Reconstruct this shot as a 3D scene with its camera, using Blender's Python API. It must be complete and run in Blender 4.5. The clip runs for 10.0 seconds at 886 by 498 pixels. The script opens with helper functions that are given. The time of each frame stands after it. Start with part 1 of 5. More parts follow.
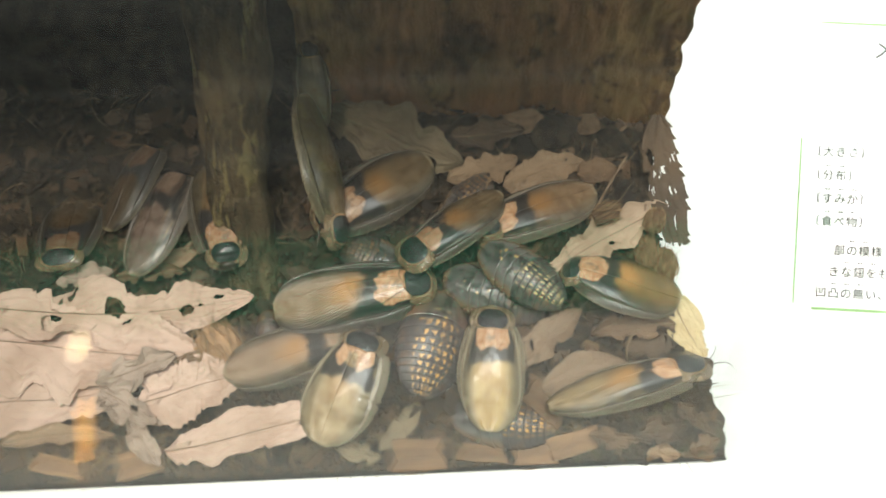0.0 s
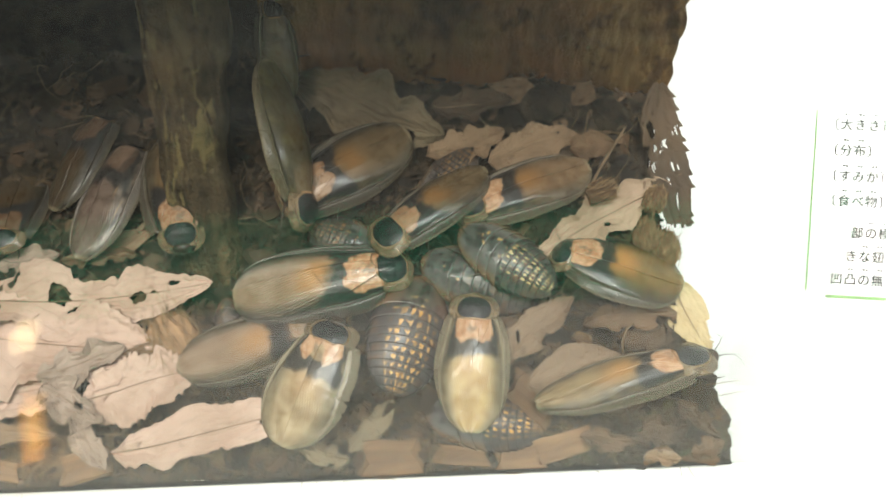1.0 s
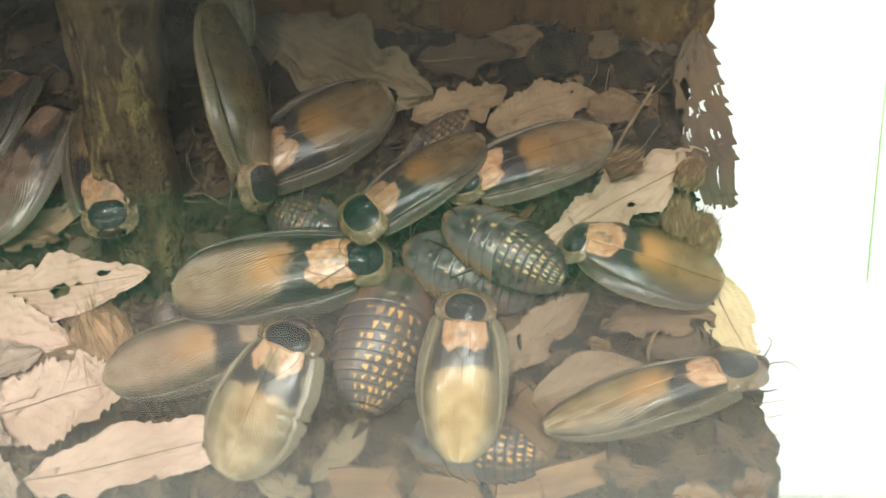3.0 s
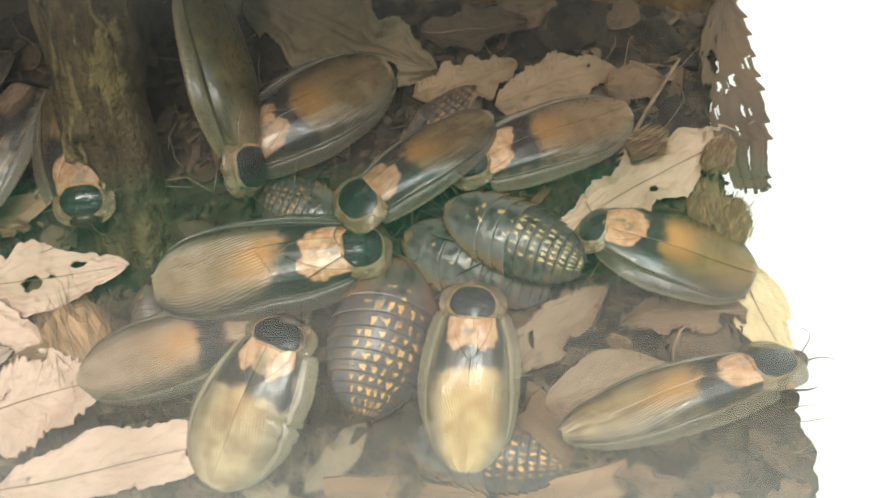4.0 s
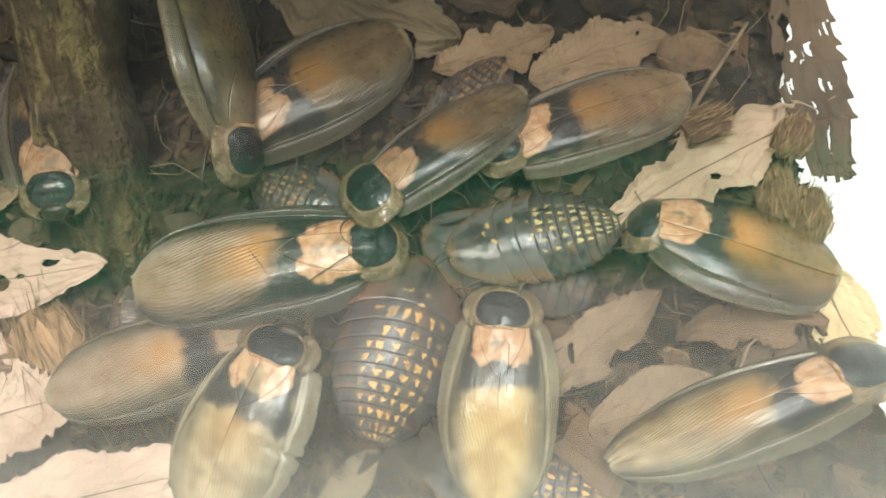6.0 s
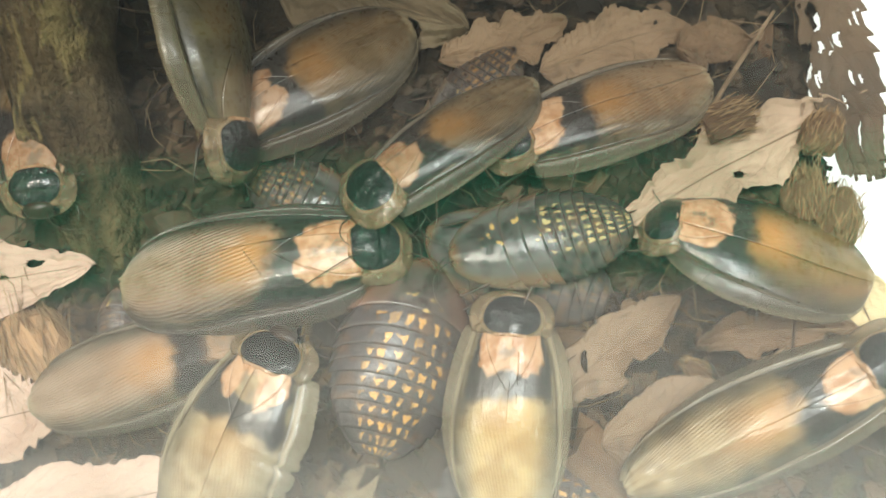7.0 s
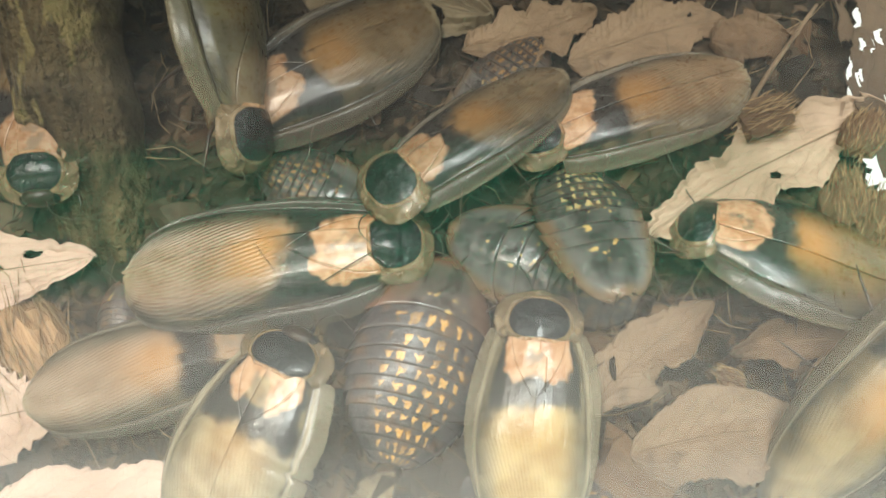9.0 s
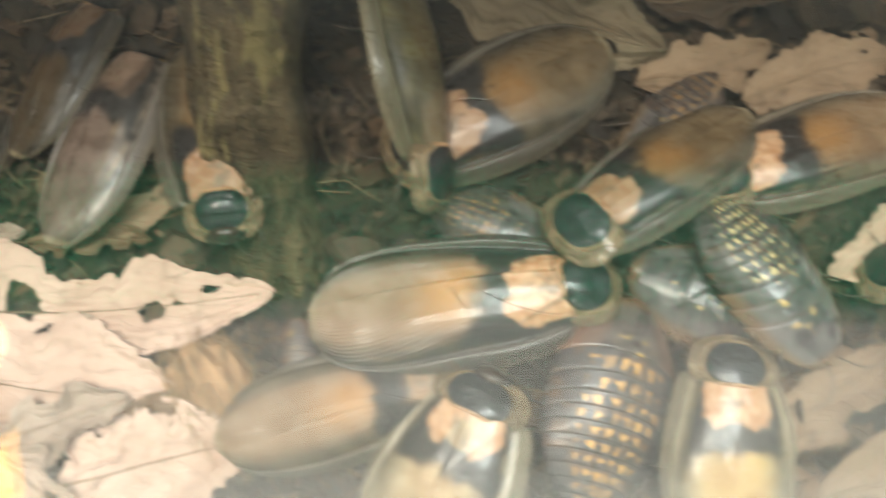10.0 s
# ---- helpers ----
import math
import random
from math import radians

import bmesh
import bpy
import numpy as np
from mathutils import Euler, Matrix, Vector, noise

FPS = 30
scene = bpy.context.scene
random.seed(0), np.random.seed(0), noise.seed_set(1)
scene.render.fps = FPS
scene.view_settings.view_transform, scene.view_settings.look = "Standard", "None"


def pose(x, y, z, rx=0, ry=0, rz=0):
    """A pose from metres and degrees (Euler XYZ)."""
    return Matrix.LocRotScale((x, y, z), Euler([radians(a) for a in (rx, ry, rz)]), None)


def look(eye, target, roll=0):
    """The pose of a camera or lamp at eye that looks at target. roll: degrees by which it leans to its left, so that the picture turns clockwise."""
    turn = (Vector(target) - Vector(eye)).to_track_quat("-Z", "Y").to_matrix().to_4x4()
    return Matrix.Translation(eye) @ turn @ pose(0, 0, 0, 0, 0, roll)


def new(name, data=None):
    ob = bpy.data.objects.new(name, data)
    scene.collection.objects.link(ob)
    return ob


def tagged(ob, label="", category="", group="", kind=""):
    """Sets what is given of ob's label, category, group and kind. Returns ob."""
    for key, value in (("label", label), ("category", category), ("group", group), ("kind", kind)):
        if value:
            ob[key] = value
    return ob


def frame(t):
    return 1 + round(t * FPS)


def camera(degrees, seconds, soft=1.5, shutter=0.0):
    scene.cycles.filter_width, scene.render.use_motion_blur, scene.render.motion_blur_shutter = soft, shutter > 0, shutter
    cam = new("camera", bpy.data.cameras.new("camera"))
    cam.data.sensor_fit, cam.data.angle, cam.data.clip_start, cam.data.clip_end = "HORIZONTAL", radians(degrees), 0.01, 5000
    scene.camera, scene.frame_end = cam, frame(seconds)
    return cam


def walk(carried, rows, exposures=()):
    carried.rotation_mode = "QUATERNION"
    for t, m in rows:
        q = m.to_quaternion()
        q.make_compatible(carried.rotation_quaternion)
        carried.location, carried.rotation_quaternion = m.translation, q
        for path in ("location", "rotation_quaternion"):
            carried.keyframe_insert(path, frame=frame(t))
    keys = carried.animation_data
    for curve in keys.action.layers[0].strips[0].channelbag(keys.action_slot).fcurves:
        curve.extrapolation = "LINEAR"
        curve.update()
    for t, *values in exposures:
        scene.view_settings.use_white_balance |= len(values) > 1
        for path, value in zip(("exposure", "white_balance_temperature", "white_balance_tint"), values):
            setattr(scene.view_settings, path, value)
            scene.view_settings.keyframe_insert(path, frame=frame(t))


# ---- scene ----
C = 0.01  # centimetres to metres: all plan numbers below are centimetres

# ---- camera ----
cam = camera(63.0, 10.0, soft=1.7, shutter=0.5)
PATH = [  # seconds, x, y, z, yaw, pitch, roll
    (0.0, 0.12, 0.10, 27.07, 0.29, -68.94, -0.38),
    (0.5, 0.66, 0.50, 25.69, 0.44, -69.64, -0.46),
    (1.0, 1.03, 0.92, 24.58, 1.18, -70.10, -1.15),
    (1.5, 1.24, 1.37, 23.47, 2.75, -70.96, -2.64),
    (2.0, 1.68, 2.03, 22.36, 4.00, -71.77, -3.62),
    (3.5, 1.78, 3.20, 19.50, 5.25, -72.82, -4.68),
    (4.0, 1.74, 3.50, 18.71, 6.48, -73.47, -5.94),
    (4.5, 1.69, 3.68, 18.01, 8.04, -73.69, -7.46),
    (5.0, 1.88, 3.91, 17.34, 9.11, -74.03, -8.62),
    (5.5, 1.71, 4.15, 16.71, 10.91, -73.90, -10.20),
    (7.0, 1.50, 4.74, 15.32, 14.30, -74.06, -13.04),
    (7.5, 1.48, 4.93, 14.98, 14.17, -74.38, -12.79),
    (8.0, 1.53, 5.23, 14.68, 13.52, -74.81, -11.94),
    (8.5, 0.90, 5.15, 14.51, 12.54, -74.61, -10.74),
    (9.0, 0.79, 4.91, 14.62, 11.52, -74.34, -9.28),
    (9.5, 0.11, 4.97, 14.79, 9.91, -74.67, -7.88),
    (9.7, -0.85, 5.24, 14.87, 10.55, -75.01, -8.29),
    (10.0, -3.00, 5.85, 15.06, 11.97, -75.77, -9.19),
]


def eye_pose(x, y, z, yaw, pitch, roll):
    return Matrix.Translation((x * C, y * C, z * C)) @ Euler((0, 0, radians(yaw))).to_matrix().to_4x4() @ Euler((radians(90 + pitch), 0, 0)).to_matrix().to_4x4() @ Euler((0, 0, radians(roll))).to_matrix().to_4x4()


walk(cam, [(t, eye_pose(*r)) for t, *r in PATH], exposures=((0.0, -0.20), (2.0, -0.13), (3.5, -0.02), (5.5, 0.06), (7.5, 0.19), (9.0, 0.21), (9.6, 0.18), (10.0, 0.24)))

# ---- world, lights ----
world = bpy.data.worlds.new("room_air")
world.use_nodes = True
world.node_tree.nodes["Background"].inputs[0].default_value = (0.75, 0.85, 0.9, 1)
world.node_tree.nodes["Background"].inputs[1].default_value = 0.25
scene.world = world
scene.view_settings.exposure = 0.0


def area_lamp(name, eye, target, sx, sy, watts, colour):
    data = bpy.data.lights.new(name, "AREA")
    data.shape, data.size, data.size_y, data.energy, data.color = "RECTANGLE", sx, sy, watts, colour
    ob = new(name, data)
    ob.matrix_world = look(eye, target)
    return ob


# Added lights, all out of view; the last two whiten the card side.
area_lamp("case_key_light", (-0.20, 0.03, 0.62), (-0.08, 0.06, 0.0), 0.08, 0.26, 2.85, (1.0, 0.92, 0.80))
area_lamp("overhead_fill_light", (0.38, 0.22, 2.3), (0.30, 0.15, 0.0), 1.0, 0.6, 56.0, (0.97, 1.0, 0.97))
area_lamp("card_fill_light", (0.31, 0.28, 0.60), (0.30, 0.255, -0.04), 0.20, 0.26, 1.1, (1.0, 0.99, 0.96)).data.spread = radians(42)


# ---- materials ----
class Nodes:
    """A short hand for one procedural material."""

    def __init__(self, name):
        self.m = bpy.data.materials.new(name)
        self.m.use_nodes = True
        self.t = self.m.node_tree
        self.bsdf = self.t.nodes["Principled BSDF"]

    def put(self, socket, value):
        if isinstance(value, bpy.types.NodeSocket):
            self.t.links.new(value, socket)
        elif isinstance(value, tuple) and socket.type == "RGBA" and len(value) == 3:
            socket.default_value = (*value, 1)
        else:
            socket.default_value = value

    def node(self, kind, out=0, **given):
        n = self.t.nodes.new(kind)
        for key, value in given.items():
            if key.startswith("p_"):
                if key == "p_operation":
                    n.operation = value
                elif key == "p_type":
                    n.interpolation_type = value
                elif key == "p_data":
                    n.data_type = value
                elif key == "p_feature":
                    n.feature = value
            else:
                self.put(n.inputs[int(key[1:])], value)
        return n.outputs[out]

    def math(self, op, a, b=0.0, c=0.0):
        return self.node("ShaderNodeMath", p_operation=op, i0=a, i1=b, i2=c)

    def step(self, value, lo, hi, a=0.0, b=1.0):
        return self.node("ShaderNodeMapRange", p_type="SMOOTHSTEP", i0=value, i1=lo, i2=hi, i3=a, i4=b)

    def mix(self, fac, a, b):
        n = self.t.nodes.new("ShaderNodeMix")
        n.data_type = "RGBA"
        self.put(n.inputs[0], fac), self.put(n.inputs[6], a), self.put(n.inputs[7], b)
        return n.outputs[2]

    def noise(self, scale, detail=3.0, where=None, rough=0.55):
        n = self.t.nodes.new("ShaderNodeTexNoise")
        n.inputs["Scale"].default_value, n.inputs["Detail"].default_value, n.inputs["Roughness"].default_value = scale, detail, rough
        if where is not None:
            self.put(n.inputs["Vector"], where)
        return n.outputs["Fac"]

    def where(self):
        return self.t.nodes.new("ShaderNodeTexCoord").outputs["Object"]

    def own(self):
        """Object space, shifted by each object's own random number."""
        return self.node("ShaderNodeVectorMath", i0=self.where(), i1=self.xyz(self.math("MULTIPLY", self.rand(), 0.9), self.math("MULTIPLY", self.rand(), 0.37), 0.0))

    def uv(self):
        s = self.t.nodes.new("ShaderNodeSeparateXYZ")
        self.t.links.new(self.t.nodes.new("ShaderNodeTexCoord").outputs["UV"], s.inputs[0])
        return s.outputs[0], s.outputs[1]

    def xyz(self, x, y, z=0.0):
        return self.node("ShaderNodeCombineXYZ", i0=x, i1=y, i2=z)

    def rand(self):
        return self.t.nodes.new("ShaderNodeObjectInfo").outputs["Random"]

    def island(self):
        return self.t.nodes.new("ShaderNodeNewGeometry").outputs["Random Per Island"]

    def bump(self, height, strength, distance):
        n = self.t.nodes.new("ShaderNodeBump")
        n.inputs["Strength"].default_value, n.inputs["Distance"].default_value = strength, distance
        self.put(n.inputs["Height"], height)
        self.put(self.bsdf.inputs["Normal"], n.outputs[0])

    def done(self, colour, rough=0.6, metal=0.0, spec=0.5, coat=0.0, see_through=0.0):
        for key, value in (("Base Color", colour), ("Roughness", rough), ("Metallic", metal), ("Specular IOR Level", spec), ("Coat Weight", coat), ("Coat Roughness", 0.12)):
            self.put(self.bsdf.inputs[key], value)
        if see_through:
            thin = self.t.nodes.new("ShaderNodeBsdfTransparent")
            both = self.t.nodes.new("ShaderNodeMixShader")
            self.put(both.inputs[0], see_through)
            self.t.links.new(self.bsdf.outputs[0], both.inputs[1])
            self.t.links.new(thin.outputs[0], both.inputs[2])
            self.t.links.new(both.outputs[0], self.t.nodes["Material Output"].inputs[0])
        return self.m


def wing_material(name, tail_a, tail_b, smoke_a, smoke_b, amber_share, veined=1.0, streaky=0.3, tan_share=1.0, tan_tint=1.0, black_share=0.95, cleft=0.0, gloss=1.0):
    """Blaberid forewing: tan patch, black patch, amber band, veined tail, smoky clear margins."""
    n = Nodes(name)
    u, v = n.uv()
    p = n.own()
    chance = n.math("SUBTRACT", n.rand(), 0.5)
    wob = n.noise(190.0, 3.0, p)
    wob2 = n.noise(1000.0, 4.0, p)
    shift = n.math("MULTIPLY", n.math("SUBTRACT", wob, 0.5), 0.15)
    shift = n.math("MULTIPLY_ADD", n.math("SUBTRACT", wob2, 0.5), 0.02, shift)
    # across the wing: 0 at the back seam, 0.62 in the groove, 1 at the outer edge
    flat = n.math("ABSOLUTE", v)
    groove = n.math("MULTIPLY_ADD", n.math("POWER", u, 1.4), 0.28, 0.67)
    inside = n.math("MULTIPLY", n.math("DIVIDE", flat, groove), 0.62)
    outside = n.math("MULTIPLY_ADD", n.math("DIVIDE", n.math("SUBTRACT", flat, groove), n.math("SUBTRACT", 1.0, groove)), 0.38, 0.62)
    over = n.math("GREATER_THAN", flat, groove)
    across = n.math("MULTIPLY_ADD", over, n.math("SUBTRACT", outside, inside), inside)
    av = n.math("ADD", across, shift)
    uu = n.math("ADD", n.math("ADD", u, shift), n.math("MULTIPLY", chance, 0.05))
    uu = n.math("MULTIPLY_ADD", n.math("MULTIPLY", v, chance), 0.16, uu)
    streak = n.noise(1.0, 4.0, n.xyz(n.math("MULTIPLY_ADD", n.rand(), 40.0, n.math("MULTIPLY", u, 3.0)), n.math("MULTIPLY", v, 21.0)), 0.6)
    tail = n.mix(n.step(wob, 0.35, 0.65), tail_a, tail_b)
    smoke = n.mix(n.step(wob, 0.36, 0.64), smoke_a, smoke_b)
    colour = n.mix(n.step(av, 0.26, 0.58), tail, smoke)
    colour = n.mix(n.step(streak, 0.54, 0.76, 0.0, 0.5 * streaky), colour, tuple(0.3 * c for c in smoke_b))
    colour = n.mix(n.math("MULTIPLY", n.step(streak, 0.46, 0.30, 0.0, 0.8 * streaky), n.step(across, 0.2, 0.45)), colour, (0.36, 0.25, 0.14))
    amber = n.math("MULTIPLY", n.step(n.math("ABSOLUTE", n.math("SUBTRACT", uu, 0.46)), 0.21, 0.0), n.step(av, 0.46, 0.04))
    colour = n.mix(n.math("MULTIPLY", amber, amber_share), colour, n.mix(wob2, (0.50, 0.225, 0.055), (0.40, 0.20, 0.065)))
    # the black patch reaches forward along both sides of the tan one
    reach = n.math("MULTIPLY", n.step(av, 0.22, 0.50), 0.22)
    black = n.math("MULTIPLY", n.step(uu, n.math("SUBTRACT", 0.19, reach), n.math("SUBTRACT", 0.23, reach)), n.step(n.math("MULTIPLY_ADD", across, -0.12, uu), 0.39, 0.31))
    black = n.math("MULTIPLY", black, n.step(av, 0.62, 0.54))
    colour = n.mix(n.math("MULTIPLY", black, black_share), colour, n.mix(streak, (0.014, 0.014, 0.015), (0.034, 0.031, 0.030)))
    tan_end = n.math("ADD", n.math("POWER", n.math("DIVIDE", n.math("MAXIMUM", uu, 0.0), 0.245), 3.0), n.math("POWER", n.math("DIVIDE", n.math("MAXIMUM", av, 0.0), 0.50), 4.0))
    tan_end = n.math("MULTIPLY_ADD", n.math("SUBTRACT", n.noise(150.0, 2.0, p), 0.5), 1.1, tan_end)
    tan_end = n.math("MULTIPLY_ADD", n.math("MULTIPLY", n.step(flat, 0.26, 0.02), n.step(u, 0.03, 0.13)), cleft, tan_end)
    tan = n.step(tan_end, 1.25, 0.85)
    tan_tone = n.mix(n.step(n.noise(420.0, 3.0, p), 0.36, 0.60), tuple(tan_tint * c for c in (0.42, 0.215, 0.105)), tuple(tan_tint * c for c in (0.56, 0.345, 0.205)))
    colour = n.mix(n.math("MULTIPLY", tan, tan_share), colour, tan_tone)
    ring = n.math("ADD", n.math("POWER", n.math("DIVIDE", n.math("SUBTRACT", uu, 0.12), 0.07), 2.0), n.math("POWER", n.math("DIVIDE", v, 0.20), 2.0))
    smudge = n.math("MULTIPLY", n.step(ring, 1.6, 0.5), n.step(n.noise(300.0, 3.0, p), 0.46, 0.60))
    colour = n.mix(n.math("MULTIPLY", smudge, 0.75), colour, (0.17, 0.125, 0.085))
    # the curved furrow that bounds the inner field at the wing's root
    curve = n.math("SUBTRACT", flat, n.math("MULTIPLY_ADD", n.math("POWER", n.math("DIVIDE", u, 0.34), 1.6), -0.52, 0.52))
    furrow = n.math("MULTIPLY", n.step(n.math("ABSOLUTE", curve), 0.022, 0.004), n.step(u, 0.36, 0.30))
    colour = n.mix(n.math("MULTIPLY", furrow, 0.22), colour, (0.075, 0.050, 0.034))
    margin = n.step(across, 0.63, 0.72)
    colour = n.mix(n.math("MULTIPLY", margin, 0.8), colour, n.mix(n.step(streak, 0.35, 0.65), tuple(0.03 + 0.9 * c for c in smoke_b), tuple(0.07 + 1.3 * c for c in smoke_b)))
    seam = n.math("MULTIPLY", n.step(across, 0.585, 0.62), n.step(across, 0.67, 0.63))
    colour = n.mix(n.math("MULTIPLY", seam, n.step(u, 0.95, 0.6, 0.0, 0.7)), colour, tuple(0.35 * c for c in smoke_a))
    edge = n.math("MAXIMUM", n.step(flat, 0.945, 0.98), n.step(u, 0.962, 0.985))
    colour = n.mix(n.math("MULTIPLY", edge, 0.5), colour, (0.36, 0.29, 0.18))
    vein = n.math("SINE", n.math("ADD", n.math("MULTIPLY", v, 105.0), n.math("ADD", n.math("MULTIPLY", u, 88.0), n.math("MULTIPLY", wob, 2.5))))
    vein = n.math("MULTIPLY", n.math("MULTIPLY", vein, n.step(u, 0.36, 0.62)), n.step(across, 0.62, 0.48))
    colour = n.mix(n.math("MULTIPLY", n.step(vein, 0.1, 1.0, 0.0, 0.22), veined), colour, (0.56, 0.47, 0.36))
    scratch = n.math("MULTIPLY", n.step(n.noise(1.0, 2.0, n.xyz(n.math("MULTIPLY", u, 70.0), n.math("MULTIPLY_ADD", v, 7.0, n.math("MULTIPLY", n.rand(), 60.0)))), 0.70, 0.73), 0.5)
    colour = n.mix(scratch, colour, (0.07, 0.045, 0.03))
    n.bump(n.math("ADD", n.math("MULTIPLY_ADD", furrow, -0.6, n.math("MULTIPLY", vein, 0.7 * veined)), n.math("MULTIPLY_ADD", streak, 0.35, n.math("MULTIPLY", wob2, 0.6))), 0.5, 0.0004)
    return n.done(colour, n.step(wob2, 0.3, 0.7, 0.52 - 0.28 * gloss, 0.62 - 0.20 * gloss), 0.0, 0.55 * gloss, 0.18 * gloss, n.step(across, 0.62, 0.82, 0.0, 0.55))


def shield_material():
    """Pronotum: glossy black centre, pale amber clear rim."""
    n = Nodes("pronotum_chitin")
    u, v = n.uv()
    p = n.own()
    wob = n.math("MULTIPLY", n.math("SUBTRACT", n.noise(420.0, 3.0, p), 0.5), 0.36)
    du = n.math("DIVIDE", n.math("SUBTRACT", u, 0.575), 0.40)
    dv = n.math("DIVIDE", v, n.math("MULTIPLY_ADD", u, 0.16, 0.57))
    far = n.math("ADD", n.math("ADD", n.math("POWER", n.math("ABSOLUTE", du), 3.2), n.math("POWER", n.math("ABSOLUTE", dv), 3.0)), wob)
    rim = n.mix(n.step(n.noise(300.0, 3.0, p), 0.35, 0.65), (0.17, 0.118, 0.058), (0.30, 0.215, 0.125))
    colour = n.mix(n.step(far, 0.90, 1.06), (0.012, 0.013, 0.014), rim)
    back = n.math("MULTIPLY", n.step(n.math("ADD", u, n.math("MULTIPLY", wob, 0.15)), 0.93, 0.97), n.step(n.math("ABSOLUTE", v), 0.62, 0.5))
    colour = n.mix(back, colour, n.mix(n.noise(500.0, 3.0, p), (0.38, 0.19, 0.08), (0.60, 0.39, 0.24)))
    n.bump(n.math("ADD", n.noise(330.0, 2.0, p), n.math("MULTIPLY", n.noise(900.0, 3.0, p), 0.5)), 0.9, 0.0020)
    clear = n.math("MULTIPLY", n.math("MULTIPLY", n.step(far, 1.0, 1.5), 0.32), n.step(back, 0.5, 0.0))
    return n.done(colour, 0.18, 0.0, 0.6, 0.4, clear)


def segment_material(name="nymph_plate_chitin", shine=1.0, spot_a=(0.56, 0.27, 0.055), spot_b=(0.70, 0.42, 0.15), reach=0.68, columns=4.5):
    """Nymph plate: slate-brown, with rows of yellow spots near its hind edge."""
    n = Nodes(name)
    u, v = n.uv()
    p = n.own()
    fine = n.noise(700.0, 4.0, p)
    flat = n.math("ABSOLUTE", v)
    base = n.mix(n.step(fine, 0.35, 0.7), (0.040, 0.033, 0.032), (0.100, 0.083, 0.078))
    base = n.mix(n.step(n.noise(250.0, 2.0, p), 0.48, 0.7, 0.0, 0.6), base, (0.16, 0.085, 0.042))
    base = n.mix(n.step(u, 0.90, 0.99, 0.0, 0.2), base, (0.17, 0.12, 0.08))
    wide = n.math("ADD", n.math("MULTIPLY", flat, columns), n.math("MULTIPLY", n.math("SUBTRACT", n.noise(330.0, 2.0, p), 0.5), 1.1))
    cell = n.math("ABSOLUTE", n.math("SUBTRACT", n.math("FRACT", wide), 0.5))
    rag = n.math("MULTIPLY", n.math("SUBTRACT", n.noise(1300.0, 3.0, p), 0.5), 0.95)
    size = n.math("MULTIPLY_ADD", flat, -0.13, 0.24)
    size = n.math("ADD", size, n.math("MULTIPLY", n.math("SUBTRACT", n.noise(420.0, 0.0, p), 0.5), 0.40))
    ur = n.math("ADD", u, n.math("MULTIPLY", rag, 0.5))
    size = n.math("MULTIPLY_ADD", n.math("SUBTRACT", 0.62, ur), 0.5, size)
    spot = n.math("MULTIPLY", n.step(n.math("SUBTRACT", n.math("MULTIPLY_ADD", rag, 0.35, cell), size), 0.02, -0.03), n.math("MULTIPLY", n.step(ur, 0.40, 0.46), n.step(ur, 0.88, 0.82)))
    spot = n.math("MULTIPLY", spot, n.math("MULTIPLY", n.step(flat, reach, reach - 0.2), n.step(n.noise(380.0, 1.0, p), 0.36, 0.56, 0.35, 1.0)))
    colour = n.mix(n.math("MULTIPLY", spot, shine), base, n.mix(fine, spot_a, spot_b))
    n.bump(n.math("ADD", n.noise(1500.0, 3.0, p), n.noise(300.0, 2.0, p)), 0.5, 0.0004)
    return n.done(colour, n.step(fine, 0.3, 0.7, 0.26, 0.46), 0.0, 0.5, 0.18)


def plate_material(name, dark, light, lobe_a, lobe_b, rim_a, rim_b):
    """Nymph pronotum or thorax plate: dark middle, paler side lobes, thin clear rim."""
    n = Nodes(name)
    u, v = n.uv()
    p = n.own()
    fine = n.noise(260.0, 5.0, p)
    flat = n.math("ABSOLUTE", v)
    colour = n.mix(n.step(fine, 0.35, 0.7), dark, light)
    colour = n.mix(n.math("MULTIPLY", n.step(flat, 0.36, 0.60), 0.7), colour, n.mix(fine, lobe_a, lobe_b))
    edge = n.math("MAXIMUM", n.step(flat, 0.66, 0.90), n.step(u, 0.26, 0.06))
    colour = n.mix(n.math("MULTIPLY", edge, 0.75), colour, n.mix(n.rand(), rim_a, rim_b))
    spot = n.math("MULTIPLY", n.step(n.noise(520.0, 2.0, p), 0.60, 0.65), n.math("MULTIPLY", n.step(u, 0.55, 0.7), n.step(flat, 0.45, 0.3)))
    colour = n.mix(spot, colour, (0.50, 0.34, 0.12))
    n.bump(n.math("ADD", n.math("MULTIPLY", fine, 0.6), n.noise(160.0, 2.0, p)), 0.5, 0.0012)
    return n.done(colour, n.step(fine, 0.3, 0.7, 0.24, 0.36), 0.0, 0.5, 0.25, n.math("MULTIPLY", edge, 0.35))


def plain_material(name, dark, light, scale, rough, bump=0.3, depth=0.0005, spec=0.4, coat=0.0):
    n = Nodes(name)
    p = n.where()
    f = n.noise(scale, 5.0, p)
    n.bump(n.noise(scale * 3, 4.0, p), bump, depth)
    tone = n.mix(n.step(f, 0.32, 0.68), dark, light)
    big = n.noise(scale * 0.22, 2.0, p)
    tone = n.mix(n.step(big, 0.45, 0.75, 0.0, 0.45), tone, tuple(0.6 * c for c in dark))
    return n.done(tone, rough, 0.0, spec, coat)


